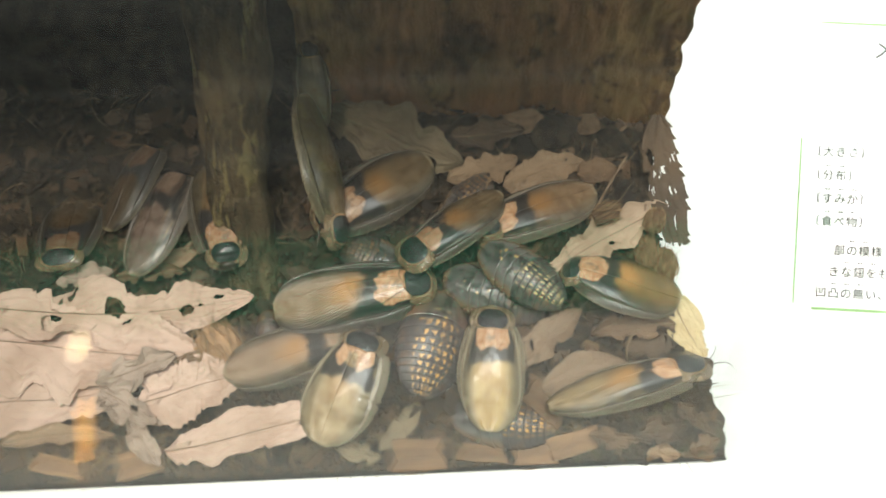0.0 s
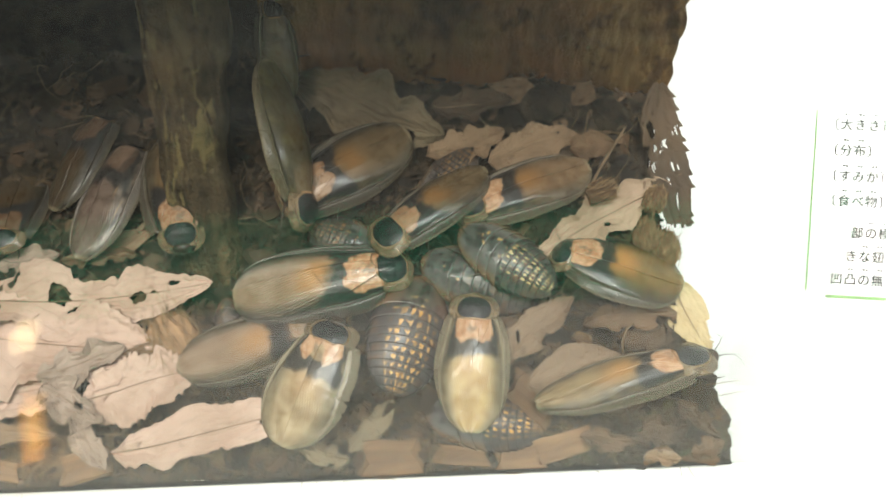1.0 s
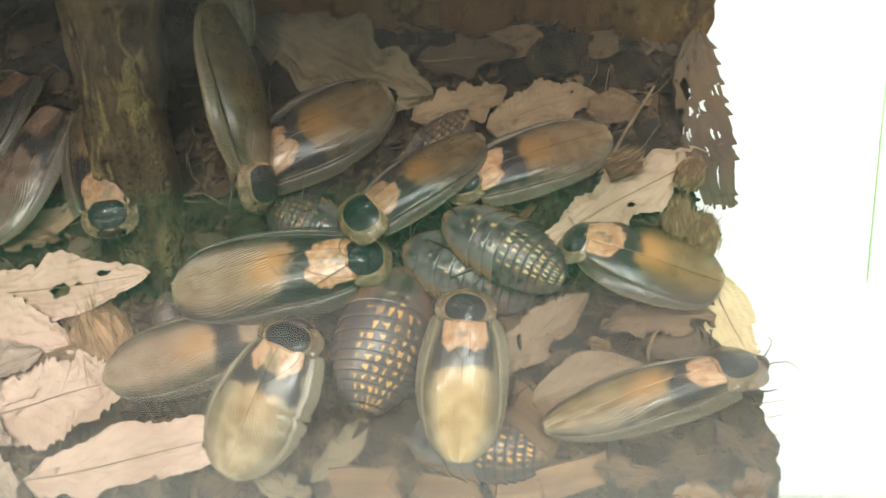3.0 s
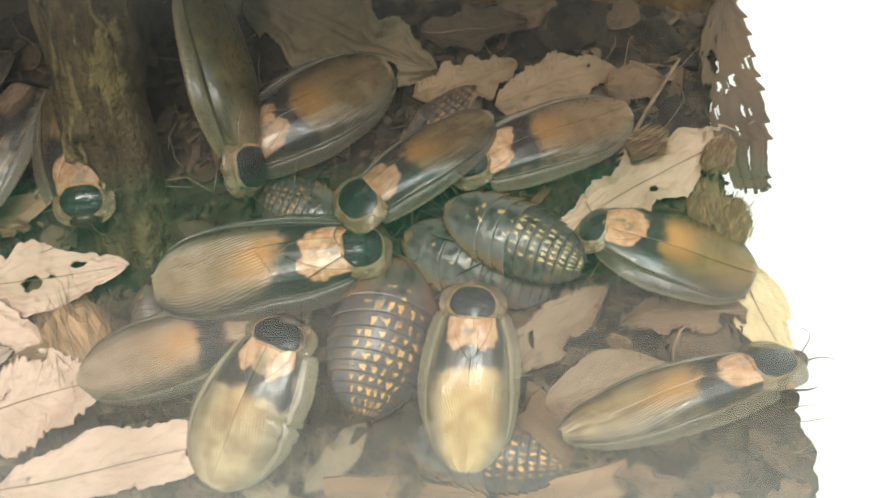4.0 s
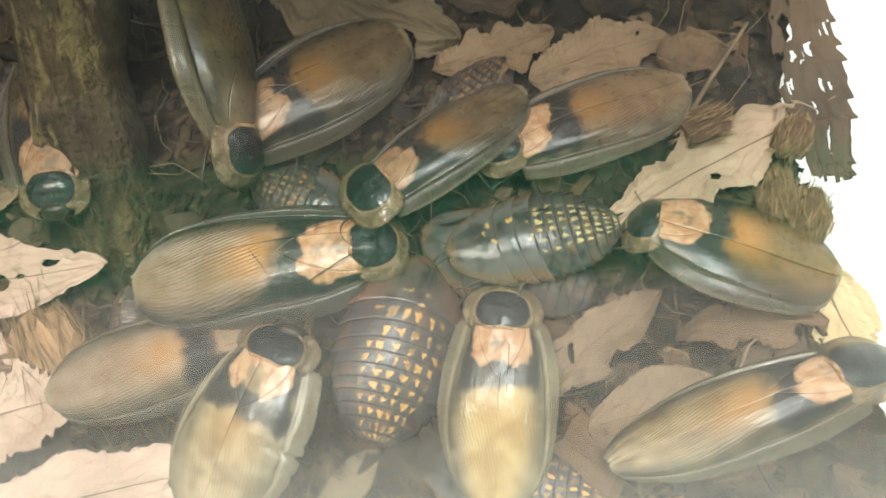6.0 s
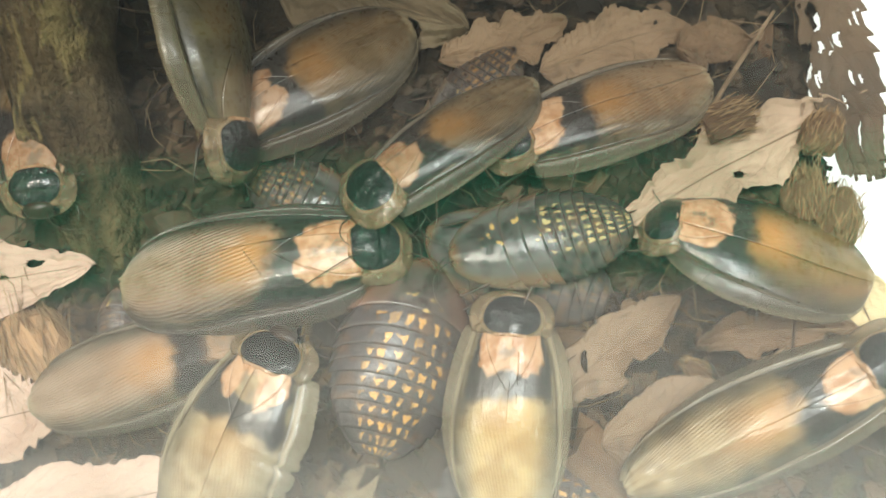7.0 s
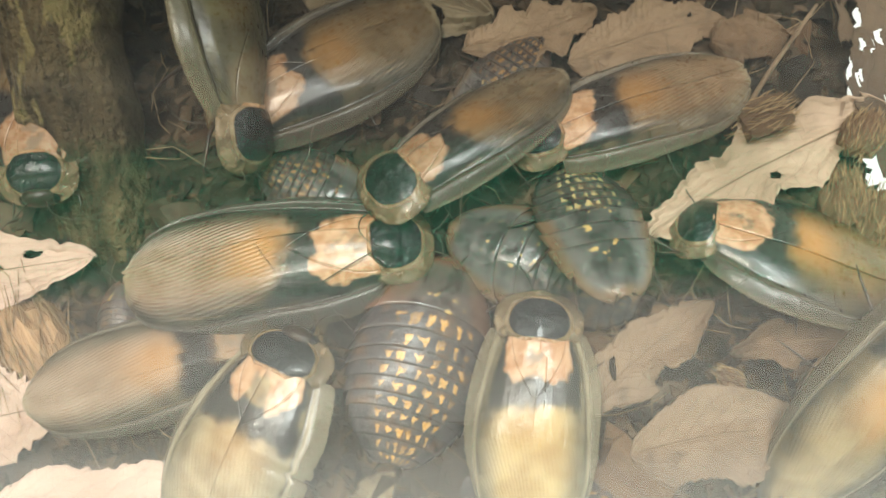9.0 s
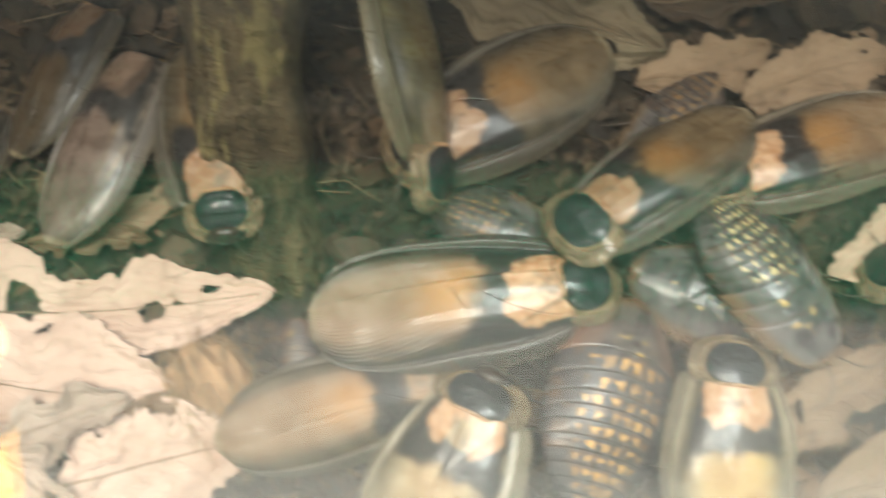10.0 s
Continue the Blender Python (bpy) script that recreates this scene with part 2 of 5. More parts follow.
def leaf_material(name, pale, dark):
    n = Nodes(name)
    u, v = n.uv()
    p = n.where()
    big, fine = n.noise(45.0, 4.0, p), n.noise(380.0, 5.0, p)
    colour = n.mix(n.step(big, 0.35, 0.7), pale, dark)
    colour = n.mix(n.step(fine, 0.52, 0.74, 0.0, 0.5), colour, tuple(0.55 * c for c in dark))
    slant = n.math("SUBTRACT", n.math("MULTIPLY", u, 9.0), n.math("MULTIPLY", n.math("ABSOLUTE", v), 2.6))
    rib = n.math("ABSOLUTE", n.math("SUBTRACT", n.math("FRACT", slant), 0.5))
    rib = n.step(rib, 0.06, 0.015)
    spots = n.step(n.noise(160.0, 2.0, p), 0.70, 0.74)
    colour = n.mix(n.math("MULTIPLY", spots, 0.55), colour, (0.10, 0.055, 0.03))
    colour = n.mix(n.math("MULTIPLY", rib, 0.24), colour, tuple(0.5 * c for c in dark))
    net = n.t.nodes.new("ShaderNodeTexVoronoi")
    net.feature = "DISTANCE_TO_EDGE"
    net.inputs["Scale"].default_value = 420.0
    n.t.links.new(p, net.inputs["Vector"])
    height = n.math("ADD", n.math("MULTIPLY", rib, 0.4), n.math("ADD", n.math("MULTIPLY", fine, 0.6), n.math("MULTIPLY", n.step(net.outputs["Distance"], 0.0, 0.08, 1.0, 0.0), 0.25)))
    n.bump(height, 0.55, 0.0005)
    return n.done(colour, 0.62, 0.0, 0.3)


def bark_material(name, dark, light, moss=None, depth=0.004, streak=1.0, tint=None):
    n = Nodes(name)
    p = n.where()
    s = n.node("ShaderNodeMapping", i0=p, i3=(1.0, 0.34, 0.28))
    f, g = n.noise(130.0, 6.0, s, 0.65), n.noise(420.0, 5.0, p, 0.6)
    colour = n.mix(n.step(f, 0.33, 0.66, 0.5 - 0.5 * streak, 0.5 + 0.5 * streak), dark, light)
    if tint:
        colour = n.mix(n.step(n.noise(14.0, 3.0, p), 0.42, 0.60, 0.0, 0.8), colour, tint)
        scab = n.noise(70.0, 4.0, p, 0.7)
        colour = n.mix(n.step(scab, 0.56, 0.64, 0.0, 0.7), colour, tuple(0.30 * c for c in dark))
        colour = n.mix(n.step(scab, 0.36, 0.30, 0.0, 0.6), colour, tuple(1.25 * c for c in light))
    colour = n.mix(n.step(g, 0.5, 0.72, 0.0, 0.6 * streak), colour, tuple(0.4 * c for c in dark))
    blotch = n.noise(26.0, 4.0, p, 0.6)
    colour = n.mix(n.step(blotch, 0.50, 0.64, 0.0, 0.75), colour, tuple(0.35 * c for c in dark))
    colour = n.mix(n.step(blotch, 0.46, 0.34, 0.0, 0.45), colour, (1.15 * light[0], 0.95 * light[1], 0.8 * light[2]))
    if moss:
        colour = n.mix(n.step(n.noise(170.0, 4.0, s, 0.65), 0.55, 0.62, 0.0, 0.75), colour, moss)
    n.bump(n.math("ADD", f, n.math("MULTIPLY", g, 0.5)), 1.0, depth)
    return n.done(colour, 0.8, 0.0, 0.25)


def soil_material():
    n = Nodes("soil_litter")
    p = n.where()
    f, g = n.noise(140.0, 6.0, p, 0.7), n.noise(45.0, 3.0, p)
    colour = n.mix(n.step(f, 0.35, 0.68), (0.011, 0.009, 0.006), (0.058, 0.042, 0.026))
    colour = n.mix(n.step(g, 0.5, 0.7, 0.0, 0.5), colour, (0.070, 0.053, 0.032))
    n.bump(f, 1.0, 0.003)
    return n.done(colour, 0.9, 0.0, 0.2)


def chip_material(name="wood_chip_fibre", tone_scale=1.0):
    n = Nodes(name)
    p = n.where()
    s = n.node("ShaderNodeMapping", i0=p, i3=(0.12, 1.0, 1.0))
    f = n.noise(900.0, 4.0, s)
    r = n.rand()
    tone = n.mix(r, tuple(tone_scale * c for c in (0.11, 0.062, 0.030)), tuple(tone_scale * c for c in (0.30, 0.18, 0.095)))
    colour = n.mix(n.step(f, 0.35, 0.65), n.mix(r, tuple(tone_scale * c for c in (0.09, 0.05, 0.025)), tuple(tone_scale * c for c in (0.19, 0.11, 0.06))), tone)
    n.bump(f, 0.8, 0.0008)
    return n.done(colour, 0.75, 0.0, 0.3)


def bits_material(name, a, b):
    n = Nodes(name)
    r = n.island()
    f = n.noise(600.0, 3.0, n.where())
    return n.done(n.mix(n.step(f, 0.3, 0.8, 0.0, 0.5), n.mix(r, a, b), tuple(0.5 * c for c in a)), 0.8, 0.0, 0.3)


def fragment_material():
    """Torn leaf bits: mostly dark brown, a few tan."""
    n = Nodes("leaf_fragment")
    r, p = n.island(), n.where()
    tone = n.mix(n.math("POWER", r, 3.0), (0.018, 0.013, 0.009), (0.19, 0.122, 0.070))
    fine = n.noise(500.0, 4.0, p)
    n.bump(fine, 0.5, 0.0005)
    return n.done(n.mix(n.step(fine, 0.45, 0.7, 0.0, 0.6), tone, (0.025, 0.018, 0.011)), 0.7, 0.0, 0.3)


def white_material(name, colour, scale=30.0):
    n = Nodes(name)
    p = n.where()
    f = n.noise(scale, 4.0, p)
    stain = n.step(n.noise(11.0, 3.0, p), 0.60, 0.75, 0.0, 0.35)
    specks = n.step(n.noise(210.0, 1.0, p), 0.80, 0.83)
    c = n.mix(n.step(f, 0.3, 0.7, 0.0, 0.3), colour, tuple(0.92 * c for c in colour))
    c = n.mix(stain, c, (0.66, 0.64, 0.45))
    c = n.mix(specks, c, (0.15, 0.13, 0.1))
    return n.done(c, 0.4, 0.0, 0.4)


def glass_material():
    """Thin pane: clear, with the gloss of both its faces."""
    m = bpy.data.materials.new("pane_glass")
    m.use_nodes = True
    t = m.node_tree
    t.nodes.remove(t.nodes["Principled BSDF"])
    clear, gloss, both = t.nodes.new("ShaderNodeBsdfTransparent"), t.nodes.new("ShaderNodeBsdfGlossy"), t.nodes.new("ShaderNodeMixShader")
    clear.inputs[0].default_value = (0.97, 0.985, 0.975, 1)
    gloss.inputs["Roughness"].default_value = 0.06
    gloss.inputs[0].default_value = (1, 1, 1, 1)
    f, power, share = t.nodes.new("ShaderNodeLayerWeight"), t.nodes.new("ShaderNodeMath"), t.nodes.new("ShaderNodeMath")
    power.operation, share.operation = "POWER", "MULTIPLY_ADD"
    power.inputs[1].default_value, share.inputs[1].default_value, share.inputs[2].default_value = 5.0, 0.94, 0.033
    t.links.new(f.outputs["Facing"], power.inputs[0])
    t.links.new(power.outputs[0], share.inputs[0])
    t.links.new(share.outputs[0], both.inputs[0])
    t.links.new(clear.outputs[0], both.inputs[1])
    t.links.new(gloss.outputs[0], both.inputs[2])
    film, dusty, mottle, amount = t.nodes.new("ShaderNodeBsdfDiffuse"), t.nodes.new("ShaderNodeMixShader"), t.nodes.new("ShaderNodeTexNoise"), t.nodes.new("ShaderNodeMapRange")
    film.inputs[0].default_value = (0.8, 0.8, 0.78, 1)
    mottle.inputs["Scale"].default_value, mottle.inputs["Detail"].default_value = 70.0, 5.0
    for k, value in ((1, 0.35), (2, 0.72), (3, 0.3 * DUST), (4, 2.2 * DUST)):
        amount.inputs[k].default_value = value
    wipe = t.nodes.new("ShaderNodeMapping")
    wipe.inputs[3].default_value = (0.10, 1.0, 1.0)
    t.links.new(t.nodes.new("ShaderNodeTexCoord").outputs["Object"], wipe.inputs[0])
    t.links.new(wipe.outputs[0], mottle.inputs["Vector"])
    t.links.new(mottle.outputs["Fac"], amount.inputs[0])
    t.links.new(amount.outputs[0], dusty.inputs[0])
    t.links.new(both.outputs[0], dusty.inputs[1])
    t.links.new(film.outputs[0], dusty.inputs[2])
    t.links.new(dusty.outputs[0], t.nodes["Material Output"].inputs[0])
    return m


DUST = 0.006
WING = wing_material("forewing_chitin", (0.24, 0.150, 0.090), (0.32, 0.220, 0.150), (0.026, 0.021, 0.015), (0.070, 0.056, 0.038), 0.85, 0.9, 0.5)
WING_GOLD = wing_material("forewing_chitin_gold", (0.375, 0.236, 0.082), (0.51, 0.355, 0.152), (0.13, 0.100, 0.055), (0.25, 0.20, 0.12), 0.3, 0.12, 0.15, cleft=0.35)
WING_BEIGE = wing_material("forewing_chitin_beige", (0.27, 0.185, 0.095), (0.45, 0.335, 0.195), (0.14, 0.108, 0.062), (0.26, 0.21, 0.13), 0.3, 0.12, 0.5, cleft=1.6)
WING_OLIVE = wing_material("forewing_chitin_olive", (0.13, 0.068, 0.020), (0.20, 0.115, 0.038), (0.034, 0.024, 0.010), (0.062, 0.045, 0.018), 0.9, 0.1, 0.15)
WING_STREAKED = wing_material("forewing_chitin_streaked", (0.205, 0.138, 0.062), (0.35, 0.250, 0.130), (0.042, 0.032, 0.016), (0.14, 0.105, 0.055), 0.7, 0.25, 0.3)
WING_DARK = wing_material("forewing_chitin_dark", (0.095, 0.060, 0.027), (0.16, 0.108, 0.056), (0.036, 0.027, 0.016), (0.085, 0.066, 0.040), 0.38, 0.2, 0.6, 1.0, 0.66)
# Streaks are partly wing stripes, partly highlights along the folds put into colour.
WING_STRIPED_SHEEN = wing_material("forewing_chitin_striped_sheen", (0.105, 0.070, 0.052), (0.19, 0.135, 0.108), (0.032, 0.024, 0.017), (0.19, 0.155, 0.125), 0.0, 0.2, 1.5, 0.12)
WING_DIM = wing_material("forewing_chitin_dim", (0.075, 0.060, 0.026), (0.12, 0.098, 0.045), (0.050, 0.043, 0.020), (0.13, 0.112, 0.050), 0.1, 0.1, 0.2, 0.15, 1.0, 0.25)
WING_SHADED = wing_material("forewing_chitin_shaded", (0.24, 0.150, 0.090), (0.32, 0.220, 0.150), (0.055, 0.041, 0.026), (0.12, 0.094, 0.060), 0.55, 0.8, 0.5, 0.1, gloss=0.3)
WING_BRONZE = wing_material("forewing_chitin_bronze", (0.16, 0.088, 0.040), (0.24, 0.150, 0.080), (0.060, 0.042, 0.024), (0.15, 0.112, 0.068), 0.45, 0.35, 0.8)
# Reddish wings, darkened to carry the shade of the back-left corner.
WING_RUST_SHADE = wing_material("forewing_chitin_rust_shade", (0.042, 0.028, 0.015), (0.075, 0.050, 0.027), (0.022, 0.017, 0.011), (0.050, 0.039, 0.025), 0.05, 0.1, 0.3, 0.9, 0.28)
SHIELD, SEGMENT = shield_material(), segment_material()
PLATE = plate_material("nymph_plate_grey", (0.050, 0.044, 0.042), (0.104, 0.092, 0.086), (0.125, 0.112, 0.107), (0.20, 0.178, 0.166), (0.28, 0.190, 0.098), (0.30, 0.16, 0.085))
PLATE_BROWN = plate_material("nymph_plate_brown", (0.052, 0.040, 0.034), (0.105, 0.080, 0.066), (0.12, 0.068, 0.045), (0.18, 0.105, 0.070), (0.26, 0.13, 0.065), (0.22, 0.10, 0.055))
LEG = plain_material("leg_chitin", (0.025, 0.017, 0.012), (0.075, 0.045, 0.026), 300.0, 0.35)
BELLY = plain_material("abdomen_chitin", (0.03, 0.02, 0.015), (0.10, 0.06, 0.035), 300.0, 0.4)
EYE = plain_material("eye_gloss", (0.008, 0.008, 0.008), (0.02, 0.02, 0.02), 300.0, 0.1, 0.0)
FEELER = plain_material("antenna_chitin", (0.05, 0.04, 0.03), (0.09, 0.07, 0.05), 300.0, 0.5)
LEAF_PALE = leaf_material("dry_leaf_pale", (0.63, 0.445, 0.355), (0.47, 0.315, 0.235))
LEAF_DARK = leaf_material("dry_leaf_dark", (0.12, 0.078, 0.046), (0.065, 0.043, 0.026))
LEAF_DULL = leaf_material("dry_leaf_dull", (0.24, 0.185, 0.115), (0.14, 0.105, 0.062))
MOSSY = bark_material("mossy_lump", (0.024, 0.018, 0.011), (0.085, 0.060, 0.032), (0.085, 0.078, 0.036), 0.003)
LEAF_TAN = leaf_material("dry_leaf_tan", (0.34, 0.232, 0.145), (0.21, 0.135, 0.08))
LEAF_BUFF = leaf_material("dry_leaf_buff", (0.255, 0.175, 0.112), (0.155, 0.100, 0.060))
LEAF_BROWN = leaf_material("dry_leaf_brown", (0.185, 0.115, 0.066), (0.10, 0.060, 0.033))
LEAF_GREY = leaf_material("dry_leaf_grey", (0.42, 0.315, 0.25), (0.28, 0.205, 0.155))
LEAF_YELLOW = leaf_material("dry_leaf_yellow", (0.62, 0.50, 0.29), (0.50, 0.37, 0.19))
LEAF_OAK = leaf_material("dry_leaf_oak", (0.50, 0.365, 0.26), (0.37, 0.265, 0.18))
LEAF_STEM = plain_material("leaf_rib", (0.14, 0.09, 0.05), (0.26, 0.18, 0.11), 200.0, 0.7)
BARK = bark_material("bark_red_brown", (0.14, 0.060, 0.025), (0.30, 0.140, 0.055), None, 0.0025, 0.45, (0.21, 0.128, 0.046))
BRANCH = bark_material("branch_bark_lichen", (0.044, 0.032, 0.018), (0.175, 0.126, 0.066), (0.27, 0.21, 0.09), 0.007)
SOIL, CHIP = soil_material(), chip_material()
# Half-tone copy for scattered chips, carrying the shade between insects in its colour.
CHIP_SHADE = chip_material("wood_chip_shade", 0.5)
FIBRE = bits_material("coir_fibre", (0.12, 0.077, 0.040), (0.38, 0.265, 0.15))
HUSK_FIBRE = bits_material("husk_fibre", (0.17, 0.105, 0.050), (0.46, 0.31, 0.16))
HUSK_CORE = chip_material("husk_core", 0.9)
SPLINTER = chip_material("splintered_wood", 1.7)
SEGMENT_YELLOW = segment_material("nymph_plate_yellow", 0.9, (0.50, 0.38, 0.13), (0.62, 0.52, 0.27), 0.66, 5.2)
SEGMENT_SLATE = segment_material("nymph_plate_slate", 0.18)
SEGMENT_DULL = segment_material("nymph_plate_dull", 0.4)
BITS = bits_material("litter_crumbs", (0.018, 0.012, 0.008), (0.105, 0.070, 0.040))
WHITE = white_material("white_paint", (0.86, 0.86, 0.83))
CARD = white_material("white_card", (0.88, 0.88, 0.87), 60.0)
GREEN = plain_material("green_print", (0.30, 0.52, 0.20), (0.36, 0.58, 0.26), 90.0, 0.5, 0.05)
INK = plain_material("grey_ink", (0.085, 0.085, 0.09), (0.12, 0.12, 0.125), 90.0, 0.6, 0.05)
DARK = plain_material("dark_case_lining", (0.022, 0.022, 0.020), (0.045, 0.042, 0.036), 40.0, 0.85)
ROOM_DARK = plain_material("room_dark_paint", (0.30, 0.31, 0.29), (0.38, 0.39, 0.36), 3.0, 0.8, 0.1)
# Green for the added strip that tints the glass by reflection.
REFLECTED_GREEN = plain_material("reflected_green_paint", (0.04, 0.70, 0.40), (0.06, 0.78, 0.46), 2.0, 0.7, 0.1)
GREY_PAINT = plain_material("grey_paint", (0.30, 0.31, 0.30), (0.38, 0.39, 0.38), 60.0, 0.5, 0.1)
ROOM_WHITE = plain_material("room_white_paint", (0.72, 0.72, 0.68), (0.82, 0.82, 0.78), 2.0, 0.7, 0.1)
GLASS = glass_material()


def glow_material(name, colour, strength):
    n = Nodes(name)
    n.put(n.bsdf.inputs["Emission Color"], colour)
    n.bsdf.inputs["Emission Strength"].default_value = strength
    return n.done(colour, 0.5)


WARM_GLOW = glow_material("warm_light", (1.0, 0.74, 0.42), 11.0)
AMBER_GLOW = glow_material("amber_light", (1.0, 0.52, 0.18), 6.0)


# ---- mesh helpers ----
def link_mesh(name, verts, faces, material, parent=None, label="", uvs=None, smooth=True):
    me = bpy.data.meshes.new(name)
    me.from_pydata([tuple(v) for v in verts], [], faces)
    if uvs is not None:
        layer = me.uv_layers.new(name="UVMap")
        for loop in me.loops:
            layer.data[loop.index].uv = uvs[loop.vertex_index]
    if smooth:
        me.polygons.foreach_set("use_smooth", [True] * len(me.polygons))
    me.materials.append(material)
    me.update()
    ob = new(name, me)
    if parent is not None:
        ob.parent = parent
    if label:
        tagged(ob, label)
    return ob


def grid_faces(nu, nv, skip=()):
    return [(i * nv + j, i * nv + j + 1, (i + 1) * nv + j + 1, (i + 1) * nv + j) for i in range(nu - 1) for j in range(nv - 1) if (i, j) not in skip]


def tube(points, radii, sides=8):
    """Vertices and faces of a tube along points."""
    verts, faces = [], []
    pts = [Vector(p) for p in points]
    for k, p in enumerate(pts):
        way = (pts[min(k + 1, len(pts) - 1)] - pts[max(k - 1, 0)]).normalized()
        side = way.cross(Vector((0, 0, 1)) if abs(way.z) < 0.9 else Vector((1, 0, 0))).normalized()
        up = side.cross(way)
        for s in range(sides):
            a = 2 * math.pi * s / sides
            verts.append(p + (side * math.cos(a) + up * math.sin(a)) * radii[k])
    for k in range(len(pts) - 1):
        for s in range(sides):
            t = (s + 1) % sides
            faces.append((k * sides + s, k * sides + t, (k + 1) * sides + t, (k + 1) * sides + s))
    faces.append(tuple(range(sides))[::-1])
    faces.append(tuple((len(pts) - 1) * sides + s for s in range(sides)))
    return verts, faces


def box_mesh(name, lo, hi, material, parent=None, label="", bevel=0.0):
    bm = bmesh.new()
    bmesh.ops.create_cube(bm, size=1.0)
    for v in bm.verts:
        v.co = Vector([(lo[k] + hi[k]) / 2 + v.co[k] * (hi[k] - lo[k]) for k in range(3)])
    if bevel:
        bmesh.ops.bevel(bm, geom=bm.edges[:], offset=bevel, segments=2, affect="EDGES")
    me = bpy.data.meshes.new(name)
    bm.to_mesh(me)
    bm.free()
    me.materials.append(material)
    ob = new(name, me)
    if parent is not None:
        ob.parent = parent
    if label:
        tagged(ob, label)
    return ob


def wob(x, y, z=0.0, scale=1.0):
    return noise.noise(Vector((x * scale, y * scale, z * scale)))


# ---- the case and the room ----
FRONT_SLOPE = 0.0396


def y_front(x):
    return 2.0 + FRONT_SLOPE * x


def x_right(y):
    """Where the litter ends against the side pane."""
    ys, xs = (1.5, 2.5, 4.3, 6.8, 8.0, 9.1, 10.3, 11.2, 13.2, 14.7, 16.5, 30.0), (10.5, 10.45, 10.3, 9.75, 9.35, 9.2, 9.05, 8.75, 8.6, 8.9, 9.35, 9.6)
    return float(np.interp(y, ys, xs))


def z_ground(x, y):
    rise = np.interp(y, (1.5, 3.0, 5.0, 8.0, 14.0, 28.0), (-0.75, -0.45, -0.2, 0.0, 0.1, 0.6))
    return float(rise) + 0.16 * wob(x, y, 3.0, 0.55) + 0.10 * wob(x, y, 7.0, 1.7)


def build_ground():
    nu, nv = 230, 300
    verts, uvs = [], []
    for i in range(nu):
        y = 1.4 + 28.0 * (i / (nu - 1)) ** 1.25
        edge = x_right(y) + 0.28 * wob(0.0, y, 1.0, 2.2) + 0.16 * wob(4.0, y, 2.0, 7.0)
        for j in range(nv):
            x = -24.0 + (edge + 24.0) * (1 - (1 - j / (nv - 1)) ** 1.25)
            yy = max(y, y_front(x) - 0.05)
            z = z_ground(x, yy) + 0.05 * wob(x, yy, 0.0, 5.0)
            if j == nv - 1 or i == 0:
                z = -4.9
            verts.append((x * C, yy * C, z * C))
            uvs.append((x, yy))
    tagged(link_mesh("ground", verts, grid_faces(nu, nv), SOIL, uvs=uvs), "dark brown crumbly soil bed inside the case", "soil", kind="structure")


